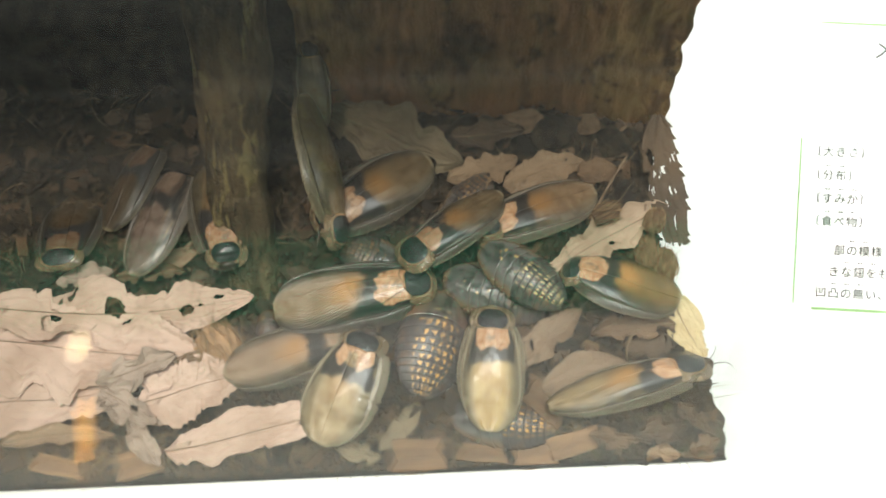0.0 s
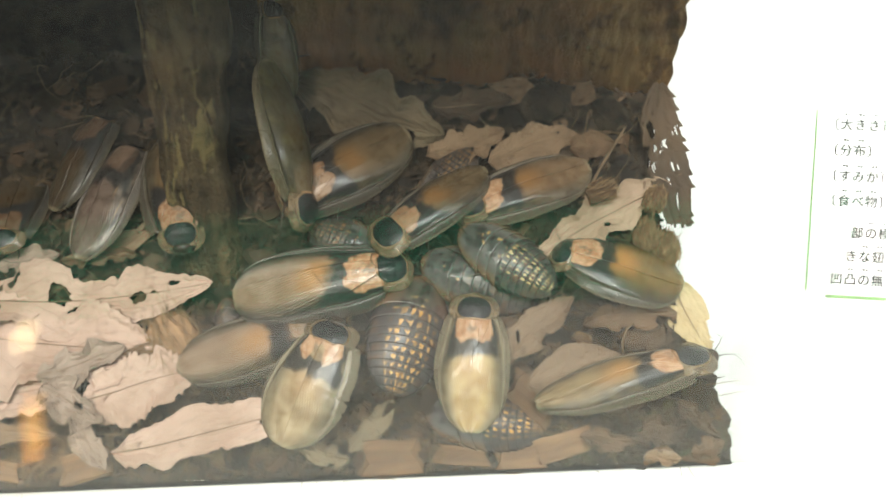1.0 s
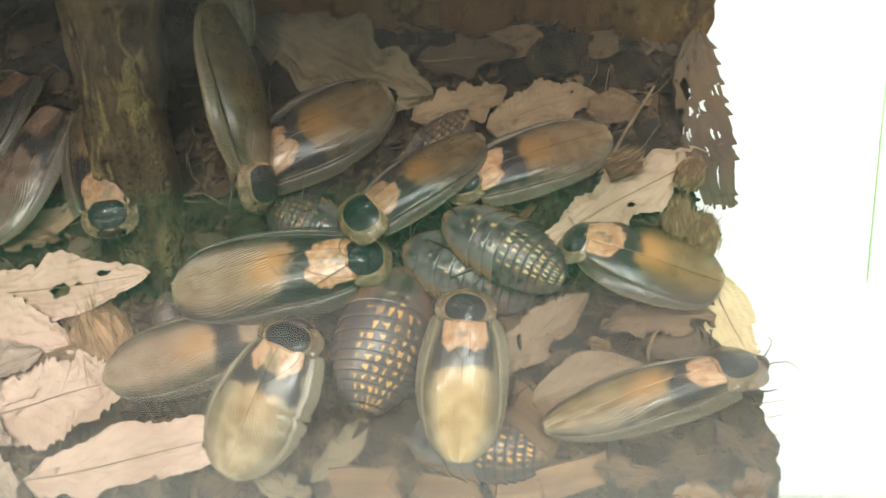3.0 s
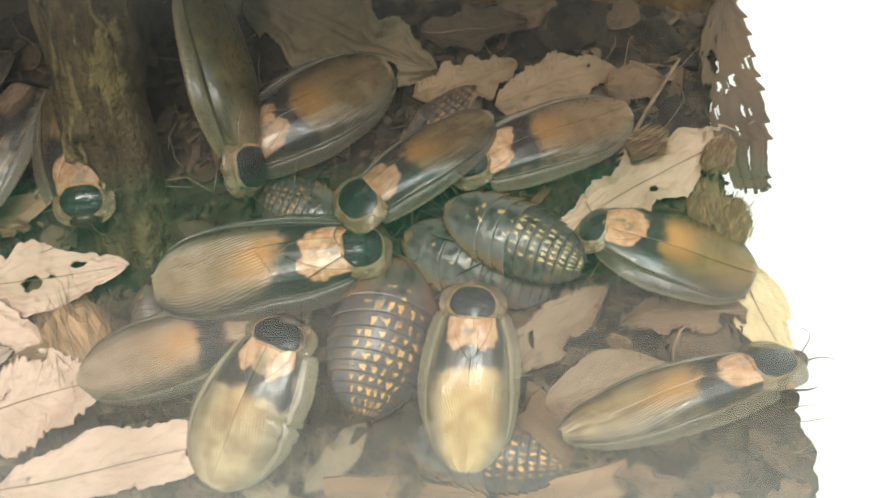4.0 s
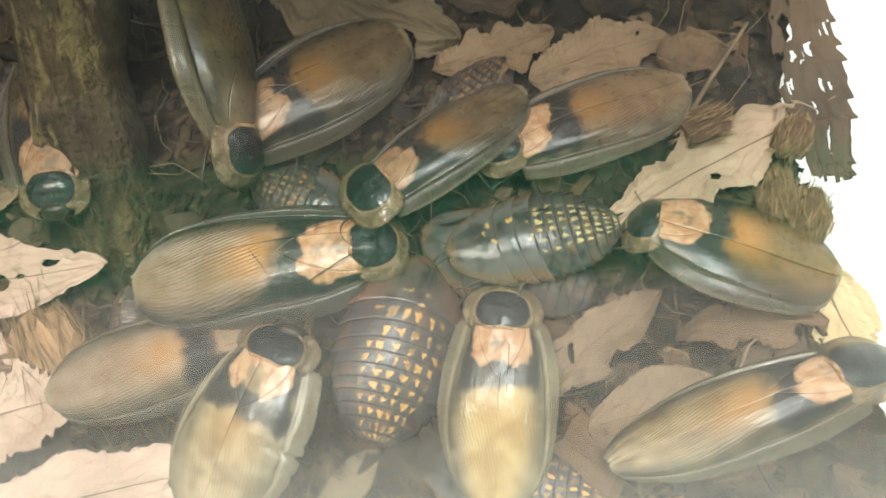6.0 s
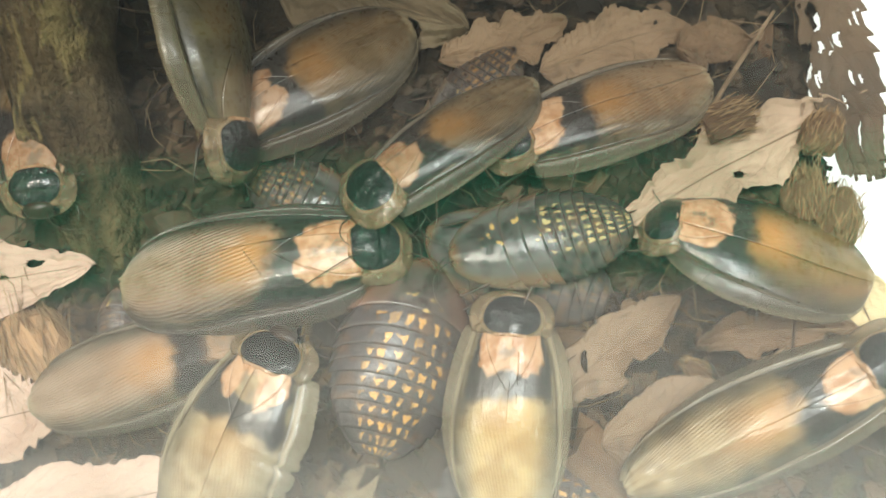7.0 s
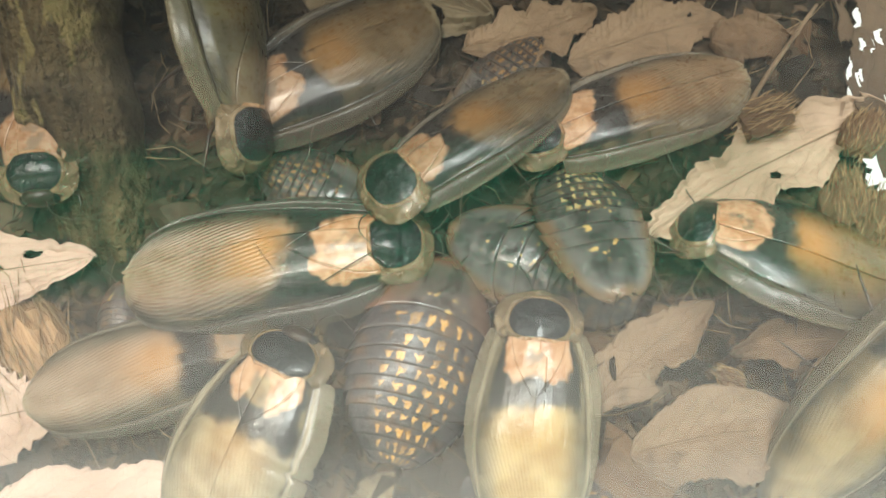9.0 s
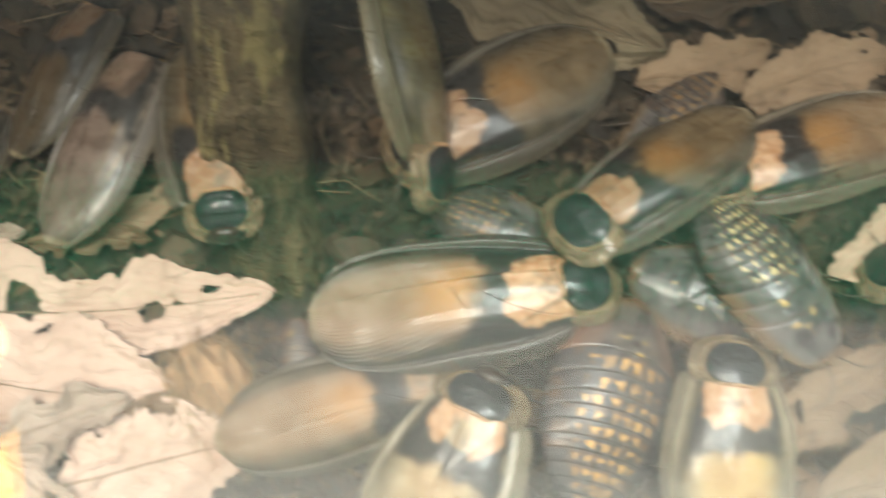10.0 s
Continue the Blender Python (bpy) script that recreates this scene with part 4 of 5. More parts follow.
def ragged_leaf(label, material, top, bottom):
    """A brown leaf worn to the veins: narrow top, toothed outer edge, long slits between the veins."""
    root = tagged(new("leaf"), label, "leaf", "dry leaves of the litter")
    rnd = random.Random(9)
    slits = [(0.36, 0.22, 0.40, 0.11), (0.55, 0.06, 0.50, 0.10), (0.46, 0.52, 0.20, 0.08), (0.84, 0.60, 0.34, 0.045), (0.82, 0.12, 0.50, 0.05), (0.36, 0.88, 0.25, 0.04), (0.50, 0.25, 0.18, 0.05), (0.62, 0.62, 0.20, 0.05)]
    slits += [(rnd.uniform(0.15, 0.95), rnd.uniform(0.05, 0.95), rnd.uniform(0.06, 0.22), rnd.uniform(0.02, 0.035)) for _ in range(16)]
    nu, nv = 170, 64
    verts, uvs, skip = [], [], set()
    long = top[1] - bottom[1]
    for i in range(nu):
        s = i / (nu - 1)
        tooth = (s * 9.0 + 1.2 * wob(s * 5, 6.0)) % 1.0
        right = top[0] + 0.05 + 0.80 * math.sin(min(1.0, s * 1.25) * math.pi / 2) ** 0.4 - 0.7 * max(0.0, s - 0.75) + 0.17 * tooth ** 2 + 0.05 * wob(s * 30, 2.0)
        left = top[0] - 0.05 - 0.70 * math.sin(min(1.0, s / 0.35) * math.pi / 2) + 0.55 * max(0.0, s - 0.6) / 0.4 + 0.10 * wob(s * 12, 5.0) - 0.25 * max(0.0, 0.2 - s)
        for j in range(nv):
            f = j / (nv - 1)
            y = top[1] - long * s - (0.25 * wob(f * 14, 8.0) * s ** 8)
            z = 0.55 + 0.22 * wob(s * 4, f * 2, 3.0) + 0.02 * math.sin(f * 22 + s * 3)
            verts.append(((left + (right - left) * f) * C, y * C, z * C))
            uvs.append((s, 2 * f - 1))
    for i in range(nu - 1):
        for j in range(nv - 1):
            s, f = (i + 0.5) / (nu - 1), (j + 0.5) / (nv - 1)
            for hs, hf, a, b in slits:
                if ((s - hs) * long / a) ** 2 + ((f - hf) * 1.5 / b) ** 2 < 1 + 0.6 * wob(s * 60, f * 20, hs * 50):
                    skip.add((i, j))
    blade = link_mesh("blade", verts, grid_faces(nu, nv, skip), material, root, uvs=uvs)
    blade.modifiers.new("thick", "SOLIDIFY").thickness = 0.00022


def chip_shape(seed, material):
    """A splintered block of wood, about 1 cm long."""
    rnd = random.Random(seed)
    bm = bmesh.new()
    bmesh.ops.create_cube(bm, size=1.0)
    bmesh.ops.subdivide_edges(bm, edges=bm.edges[:], cuts=2, use_grid_fill=True)
    sx, sy, sz = 1.0, rnd.uniform(0.35, 0.75), rnd.uniform(0.12, 0.3)
    for v in bm.verts:
        c = v.co
        end = 0.16 * rnd.uniform(-1, 1) if abs(c.x) > 0.45 else 0
        v.co = Vector(((c.x + end) * sx, (c.y + 0.06 * rnd.uniform(-1, 1)) * sy, (c.z + 0.10 * rnd.uniform(-1, 1)) * sz)) * C
    me = bpy.data.meshes.new("wood_chip")
    bm.to_mesh(me)
    bm.free()
    me.materials.append(material)
    return me


def husk(label, x, y, size, yaw, seed, count=190, lift=0.2, block=False, core=None, strand=1.0):
    """A chunk of coconut husk: a lump bristling with short fibres that run one way."""
    root = tagged(new("husk_chunk"), label, "husk chunk", "husk chunks by the side pane")
    root.matrix_world = pose(x * C, y * C, (z_ground(x, y) + lift) * C, 0, 0, yaw)
    rnd = random.Random(seed)
    bm = bmesh.new()
    if block:
        bmesh.ops.create_cube(bm, size=1.5)
        bmesh.ops.subdivide_edges(bm, edges=bm.edges[:], cuts=5, use_grid_fill=True)
    else:
        bmesh.ops.create_icosphere(bm, subdivisions=3, radius=1.0)
    for v in bm.verts:
        d = 1 + 0.3 * wob(v.co.x, v.co.y, v.co.z + seed, 1.6) + 0.12 * wob(v.co.x, v.co.y, v.co.z + seed, 5.0)
        v.co = Vector((v.co.x * d * 0.5, v.co.y * d * 0.36, v.co.z * d * 0.30)) * size * C
    me = bpy.data.meshes.new("core")
    bm.to_mesh(me)
    bm.free()
    me.materials.append(core or HUSK_CORE)
    new("core", me).parent = root
    verts, faces = [], []
    for _ in range(count):
        a = rnd.uniform(-1, 1)
        ang = rnd.uniform(0.1, math.pi - 0.1)
        rad = size * 0.36 * math.sqrt(max(0.05, 1 - a * a)) * rnd.uniform(0.85, 1.1)
        at = Vector((a * 0.5 * size, rad * math.cos(ang), 0.85 * rad * math.sin(ang)))
        way = Vector((1, rnd.gauss(0, 0.25), rnd.gauss(0.05, 0.2))) * size * strand * rnd.uniform(0.07, 0.22)
        b = len(verts)
        v, f = tube([(at - way) * C, at * 1.06 * C, (at + way) * C], [0.006 * C, 0.010 * C, 0.005 * C], 4)
        verts += v
        faces += [tuple(q + b for q in g) for g in f]
    tagged(link_mesh("fibres", verts, faces, HUSK_FIBRE, root, smooth=False), kind="stuff")


def scatter_bits(name, count, seed, region, kind):
    """Joined crumbs (kind 0) or fibres (kind 1) lying on the soil."""
    rnd = random.Random(seed)
    verts, faces = [], []
    for _ in range(count):
        x, y = region(rnd)
        z = z_ground(x, y) + rnd.uniform(-0.02, 0.10)
        at = pose(x * C, y * C, z * C, rnd.uniform(-25, 25), rnd.uniform(-25, 25), rnd.uniform(0, 360))
        b = len(verts)
        if kind == 0:
            a, w, h = rnd.uniform(0.06, 0.30), rnd.uniform(0.05, 0.16), rnd.uniform(0.02, 0.07)
            pts = [(-a, -w * rnd.uniform(0.5, 1), 0), (a * rnd.uniform(0.6, 1), -w, 0), (a, w * rnd.uniform(0.3, 1), 0), (-a * rnd.uniform(0.5, 1), w, 0), (0, 0, h * 2), (0, 0, -h)]
            verts += [at @ (Vector(p) * C) for p in pts]
            faces += [(b, b + 1, b + 4), (b + 1, b + 2, b + 4), (b + 2, b + 3, b + 4), (b + 3, b, b + 4), (b + 1, b, b + 5), (b + 2, b + 1, b + 5), (b + 3, b + 2, b + 5), (b, b + 3, b + 5)]
        else:
            a, bend = rnd.uniform(0.3, 1.3), rnd.uniform(-0.5, 0.5)
            v, f = tube([Vector((-a, bend * a, 0)) * C, Vector((-a * 0.3, 0, 0.12)) * C, Vector((a * 0.4, 0, 0.1)) * C, Vector((a, bend * a, 0.02)) * C], [0.006 * C, 0.011 * C, 0.010 * C, 0.004 * C], 4)
            verts += [at @ p for p in v]
            faces += [tuple(q + b for q in g) for g in f]
    return link_mesh(name, verts, faces, BITS if kind == 0 else FIBRE, smooth=False)


def leaf_fragments(name, count, seed):
    """Joined torn bits of leaf, each a small curled blade with a ragged outline."""
    rnd = random.Random(seed)
    verts, faces = [], []
    for _ in range(count):
        x, y = in_bed(rnd)
        if y < y_front(x) + 0.8:
            continue
        size = rnd.uniform(0.22, 0.75) * (1.0 if rnd.random() < 0.85 else 1.5)
        at = pose(x * C, y * C, (z_ground(x, y) + rnd.uniform(0.0, 0.16)) * C, rnd.gauss(0, 14), rnd.gauss(0, 14), rnd.uniform(0, 360))
        aspect, curl = rnd.uniform(0.4, 0.9), rnd.uniform(-0.35, 0.35)
        b, rim = len(verts), 11
        for ring in (0.0, 0.55, 1.0):
            for k in range(rim if ring else 1):
                a = 2 * math.pi * k / rim
                r = size * ring * (rnd.uniform(0.55, 1.0) if ring == 1.0 else 0.8)
                px, py = r * math.cos(a), aspect * r * math.sin(a)
                verts.append(at @ (Vector((px, py, curl * (px * px + 0.5 * px * py) / size + 0.05 * rnd.uniform(-1, 1) * ring * size)) * C))
        for k in range(rim):
            q = (k + 1) % rim
            faces.append((b, b + 1 + k, b + 1 + q))
            faces.append((b + 1 + k, b + 1 + rim + k, b + 1 + rim + q, b + 1 + q))
    ob = link_mesh(name, verts, faces, FRAGMENT, smooth=False)
    ob.modifiers.new("thick", "SOLIDIFY").thickness = 0.00015
    return ob


def clod(x, y, size, seed, material, label, name="soil_clod", flat=0.55):
    """A rough lump of soil or husk."""
    bm = bmesh.new()
    bmesh.ops.create_icosphere(bm, subdivisions=4, radius=1.0)
    for v in bm.verts:
        d = 1 + 0.35 * wob(v.co.x, v.co.y, v.co.z + seed, 1.4) + 0.16 * wob(v.co.x, v.co.y + seed, v.co.z, 4.0) + 0.07 * wob(v.co.x + seed, v.co.y, v.co.z, 11.0)
        v.co = Vector((v.co.x * d, v.co.y * d * 0.8, v.co.z * d * flat)) * size * 0.5 * C
    me = bpy.data.meshes.new(name)
    bm.to_mesh(me)
    bm.free()
    me.materials.append(material)
    me.polygons.foreach_set("use_smooth", [True] * len(me.polygons))
    ob = tagged(new(name, me), label, name.replace("_", " "), name.replace("_", " ") + "s in the litter")
    ob.matrix_world = pose(x * C, y * C, (z_ground(x, y) + 0.05 * size) * C, 0, 0, seed * 47)
    return ob


def in_bed(rnd):
    while True:
        x, y = rnd.uniform(-20, 10.2), 2.0 + 16.0 * rnd.random() ** 1.3
        if x < x_right(y) - 0.15 and y > y_front(x) + 0.15:
            return x, y


build_ground()
build_case()
build_unseen_lamps()
build_room()

# ---- bark and branch ----
def build_bark():
    nu, nv = 70, 120
    verts, faces, lean = [], [], math.tan(radians(20))
    for layer in (0, 1):
        for i in range(nu):
            z = -0.6 + 14.0 * i / (nu - 1)
            for j in range(nv):
                s = j / (nv - 1)
                x = -5.6 + 15.1 * s + (0.25 * wob(0, z, 4.0, 1.3) + 0.1 * wob(0, z, 9.0, 6.0) if j == nv - 1 else 0)
                y = 16.2 + lean * z + 0.55 * math.sin(math.pi * s) ** 0.8 - 0.1 * s + 0.42 * wob(x, z, 1.0, 0.5) + 0.22 * wob(x * 1.8, z * 0.6, 5.0, 1.6) + 0.9 * layer
                verts.append((x * C, y * C, z * C))
        faces += [tuple(q + layer * nu * nv for q in (f if layer == 0 else f[::-1])) for f in grid_faces(nu, nv)]
    o = nu * nv
    for i in range(nu - 1):
        for j in (0, nv - 1):
            q = (i * nv + j, (i + 1) * nv + j, (i + 1) * nv + j + o, i * nv + j + o)
            faces.append(q if j else q[::-1])
    slab = tagged(new("bark_slab"), "broad curved slab of red-brown bark leaning back", "bark")
    link_mesh("slab", verts, faces, BARK, slab)


def build_branch():
    pts, radii = [], []
    for k in range(110):
        s = k / 109
        pts.append(Vector((-7.75 - 0.25 * s + 0.6 * max(0, 0.12 - s) * 8 + 0.25 * wob(s * 5, 1.0), 8.6 + 15.6 * s + 0.2 * wob(s * 4, 6.0), -0.75 + 11.6 * s ** 1.15)) * C)
        radii.append((0.95 + 0.95 * s + 0.12 * wob(s * 9, 2.0)) * C)
    v, f = tube(pts, radii, 84)
    along, rough = Vector((0.0, 0.80, 0.60)), []
    for p in v:
        p = Vector(p)
        a = p.dot(along)
        q = p - a * along + Vector((0, 0, 0))
        flake = wob(q.x * 150 + 3, a * 45, q.z * 150) + 0.6 * wob(q.x * 420, a * 130, q.z * 420)
        step = 0.0010 if flake > 0.12 else 0.0
        rough.append(p + Vector((0.0016 * wob(q.x * 130, a * 60, 2.0) * (1 if q.x > -0.0775 else -1), -0.0012 * flake, 0.0012 * flake + step)))
    v = rough
    branch = tagged(new("branch"), "upright branch with flaking lichen-spotted bark", "branch")
    link_mesh("stem", v, f, BRANCH, branch)


build_bark()
build_branch()

# ---- leaves ----
BIG = "large pale dry leaf with insect holes on the litter"
leaf(BIG, LEAF_PALE, (-17.6, 7.9), (-7.3, 8.55), 2.9, 0.42, 3, 3.0, 0.26, 0.12, 0.20, ((0.495, 0.20, 0.40), (0.76, -0.10, 0.27), (0.875, 0.45, 0.20), (0.555, -0.52, 0.42), (0.265, -0.35, 0.40), (0.81, 0.05, 0.10), (0.33, 0.7, 0.2)), bite=0.30, teeth=9, serr=0.03)
leaf("broad pale dry leaf with ragged edges", LEAF_PALE, (-19.0, 6.3), (-8.9, 6.55), 4.6, 0.30, 8, 3.0, 0.16, 0.10, 0.22, ((0.84, -0.62, 0.22), (0.42, 0.72, 0.25)), bite=0.30, teeth=24, serr=0.035)
leaf("broad pale dry leaf under the others", LEAF_PALE, (-19.0, 4.3), (-11.6, 5.2), 2.6, 0.18, 9, 4.0, 0.2, 0.14, 0.2, bite=0.25)
leaf("pale toothed dry leaf with clear side veins", LEAF_PALE, (-11.2, 4.5), (-7.3, 5.15), 2.5, 0.28, 5, 5.0, 0.10, 0.14, 0.20, (), (6, 4), serr=0.07, teeth=15)
leaf("long pale dry leaf near the front glass", LEAF_PALE, (-10.0, 3.0), (-3.7, 3.65), 2.0, 0.12, 11, 3.0, 0.14, 0.2, 0.22, ((0.80, -0.15, 0.16),), (4, 3), bite=0.35, teeth=13)
leaf("tan leaf scrap behind the large leaf", LEAF_TAN, (-11.9, 9.5), (-9.3, 10.6), 1.1, 0.25, 61, 2.0, 0.15, 0.4, 0.3, rib=False)
leaf("crumpled brown leaf scrap", LEAF_BROWN, (-12.6, 9.3), (-10.0, 9.3), 0.9, 0.45, 62, 3.0, 0.2, 0.5, 0.5, rib=False, bite=0.5)
leaf("grey leaf scrap behind the large leaf", LEAF_GREY, (-15.0, 9.0), (-12.9, 9.5), 1.0, 0.3, 63, 3.0, 0.2, 0.4, 0.4, rib=False, bite=0.4)
leaf("crumpled grey dry leaf", LEAF_GREY, (-12.6, 4.7), (-10.2, 3.7), 1.5, 0.45, 14, 3.0, 0.2, 0.6, 0.5, ((0.6, 0.2, 0.2),), (-10, 4), bite=0.4)
leaf("grey dry leaf pointing at the front glass", LEAF_GREY, (-11.4, 3.9), (-9.9, 2.2), 1.0, 0.40, 15, 2.0, 0.1, 0.5, 0.4, (), (-8, 0), bite=0.3)
leaf("folded grey-tan dry leaf", LEAF_GREY, (-12.7, 5.2), (-9.9, 6.0), 1.5, 0.62, 17, 3.0, 0.2, 0.45, 0.35, (), (10, -3), bite=0.35)
leaf("thin brown dry leaf edge", LEAF_TAN, (-15.8, 2.9), (-11.8, 3.2), 0.9, 0.35, 19, 3.0, 0.3, 0.5, 0.4)
leaf("narrow brown leaf beside the wood splinter", LEAF_BROWN, (-10.0, 5.75), (-7.4, 6.15), 0.7, 0.35, 20, 2.0, 0.1, 0.5, 0.3)
leaf("pale lobed oak leaf on the litter", LEAF_OAK, (9.0, 12.45), (4.3, 9.0), 2.0, 0.45, 21, 4.0, 0.34, 0.3, 0.22, ((0.5, 0.45, 0.12),), (0, 0), stalk=0.8)
leaf("yellowed dry leaf against the side pane", LEAF_YELLOW, (9.0, 8.9), (9.75, 5.9), 1.5, 0.15, 23, 2.0, 0.12, 0.2, 0.2, (), (10, 0))
leaf("tan dry leaf with a curled edge", LEAF_BUFF, (2.9, 5.5), (5.3, 8.0), 1.4, 0.14, 26, 3.0, 0.16, 0.3, 0.2, (), (-8, 3), stalk=0.5)
leaf("brown dry leaf curled over a dark hollow", LEAF_BROWN, (8.9, 7.35), (5.7, 6.85), 1.25, 0.36, 28, 3.0, 0.24, 0.35, 0.30, ((0.16, 0.7, 0.3),), (-4, 0))
# A dark blade stands in for the shade of the hollow here.
leaf("dark leaf laid in for the shade of a litter hollow", LEAF_DARK, (7.0, 6.3), (9.1, 6.95), 1.0, 0.05, 53, 2.0, 0.1, 0.3, 0.2, rib=False)
leaf("smooth buff dry leaf with a blunt tip", LEAF_BUFF, (3.75, 5.0), (7.3, 5.45), 1.9, 0.06, 31, 2.0, 0.08, 0.22, 0.2, (), (-3, 2), serr=0.03, bite=0.12)
leaf("broad dull tan leaf at the foot of the bark", LEAF_DULL, (-5.0, 16.3), (0.9, 14.4), 3.1, 0.6, 33, 4.0, 0.26, 0.2, 0.42, ((0.8, -0.5, 0.3),), (10, 0))
leaf("tan lobed leaf behind the insects", LEAF_TAN, (0.2, 13.4), (3.1, 14.3), 1.7, 0.5, 35, 4.0, 0.34, 0.2, 0.25)
leaf("tan leaf fragment behind the insects", LEAF_TAN, (2.5, 13.2), (5.9, 14.1), 1.9, 0.4, 37, 3.0, 0.3, 0.2, 0.2)
leaf("small brown leaf fragment", LEAF_BROWN, (5.6, 13.5), (7.2, 13.9), 1.4, 0.5, 39, 2.0, 0.1, 0.2, 0.3, rib=False)
leaf("dark grey crumpled leaf", LEAF_DARK, (0.4, 15.4), (3.4, 15.6), 1.6, 0.6, 41, 3.0, 0.3, 0.5, 0.5)
for x0, y0, x1, y1, wide, lift, k, stuff in ((7.0, 3.1, 8.9, 3.7, 1.1, 0.20, 71, LEAF_DARK), (8.6, 4.3, 9.9, 3.2, 0.9, 0.35, 72, LEAF_DARK), (5.4, 3.3, 7.2, 3.0, 0.9, 0.15, 73, LEAF_BROWN), (8.9, 2.7, 10.0, 3.0, 0.8, 0.25, 74, LEAF_BROWN), (6.2, 4.0, 7.6, 4.3, 0.7, 0.25, 75, LEAF_DARK), (-2.2, 2.5, -3.9, 2.9, 0.8, 0.05, 76, LEAF_DULL), (7.4, 2.5, 8.6, 2.6, 0.6, 0.1, 77, LEAF_TAN)):
    leaf("small damp leaf piece, dull brown, on the soil", stuff, (x0, y0), (x1, y1), wide, lift, k, 2.0, 0.15, 0.5, 0.5, rib=False, bite=0.45)
ragged_leaf("ragged brown leaf worn to its veins against the side pane", LEAF_DARK, (9.03, 16.5), (9.3, 10.55))

# ---- insects ----
R = "amber and black winged cockroach "
resting = adult(R + "resting among others", 6.25, 2.75, lying((-0.15, 8.8), (-6.35, 7.95), 0.35, -4), 1, (1.1, 55), tail=(4.0, 0.5), fold=1.0, shield=0.92)
v, f = tube([resting.matrix_world.inverted() @ (Vector(p) * C) for p in ((-0.9, 8.75, 1.2), (-1.5, 8.3, 1.45), (-2.2, 7.85, 1.35), (-2.7, 7.75, 1.25), (-3.1, 7.95, 1.35), (-3.55, 8.5, 1.5))], [0.014 * C * (1 - 0.1 * k) for k in range(6)], 6)
link_mesh("antenna", v, f, FEELER, resting)
adult(R + "with a torn wing edge", 4.5, 2.85, lying((-2.6, 6.95), (-4.25, 2.95), 0.48, -8, 3), 2, (1.1, 50), worn=0.30, wing=WING_BEIGE, tail=(2.6, 0.58), fold=0.5, nod=9, shield=1.05)
adult(R + "half under another", 6.0, 2.3, lying((-2.6, 7.15), (-7.75, 5.45), 0.0, -2, -5), 3, (1.1, 60), wing=WING_SHADED, tail=(3.2, 0.5), shield=0.85, neck=-0.05)
adult(R + "with pale golden wings", 4.65, 2.4, lying((1.95, 7.9), (1.68, 3.3), 0.45), 4, (1.1, 40), wing=WING_GOLD, tail=(2.2, 0.58), fold=0.3, shield=1.08)
crawler = adult(R + "crawling at the litter's edge", 6.2, 2.0, lying((10.1, 5.7), (4.0, 3.9), 0.35, -34), 5, (0.9, 35), wing=WING_STREAKED, neck=0.022, tail=(2.2, 0.62), shield=1.2)
adult(R + "facing into the group", 4.9, 3.05, lying((4.5, 9.42), (8.95, 8.12), 0.34, 26), 6, (1.1, 60), wing=WING_OLIVE, nod=24, neck=-0.16, shield=0.9, shoulder=0.52, tail=(3.4, 0.5), fold=0.4)
adult(R + "with one wing edge lifted", 5.3, 2.35, lying((1.35, 10.75), (6.1, 12.75), 0.40, 14), 7, (1.1, 50), wing=WING_BRONZE, tail=(2.6, 0.56), fold=1.0)
adult(R + "lying over a neighbour", 5.0, 2.3, lying((-1.45, 9.3), (2.45, 12.4), 0.75, 22), 8, (1.1, 60), wing=WING_DARK, shield=1.28)
adult(R + "beside the branch", 5.5, 2.75, lying((-5.0, 11.1), (-0.45, 14.1), 0.40, 0), 9, (1.1, 60), wing=WING_DARK, tail=(2.2, 0.54), fold=1.0)
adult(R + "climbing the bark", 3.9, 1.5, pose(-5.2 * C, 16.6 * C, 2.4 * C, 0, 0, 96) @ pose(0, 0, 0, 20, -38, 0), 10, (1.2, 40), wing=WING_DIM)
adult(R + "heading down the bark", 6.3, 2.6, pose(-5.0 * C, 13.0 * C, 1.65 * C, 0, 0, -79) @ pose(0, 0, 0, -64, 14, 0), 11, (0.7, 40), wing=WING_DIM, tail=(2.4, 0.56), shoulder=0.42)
adult(R + "facing out of the dark corner", 3.9, 2.5, lying((-14.75, 9.3), (-15.1, 12.9), 0.05, 0, 14), 12, (1.2, 50), wing=WING_RUST_SHADE, shield=1.15)
adult(R + "with glossy striped wings", 5.4, 2.6, lying((-10.35, 14.2), (-11.75, 9.1), 0.40, -18, -5), 13, (1.2, 50), wing=WING_STRIPED_SHEEN, fold=1.0, tail=(2.4, 0.56), nod=42, neck=-0.16, shield=0.8)
adult(R + "looking out beside the branch", 5.0, 2.7, lying((-8.05, 9.15), (-9.0, 14.0), 0.80, -4, 5), 14, (1.2, 50), wing=WING_DARK, shield=0.9, nod=8)
adult(R + "in the shade", 4.6, 2.2, lying((-11.7, 15.3), (-13.2, 11.3), 0.10, -24), 15, (1.2, 50), wing=WING_RUST_SHADE, nod=40, neck=-0.16, shield=0.8)

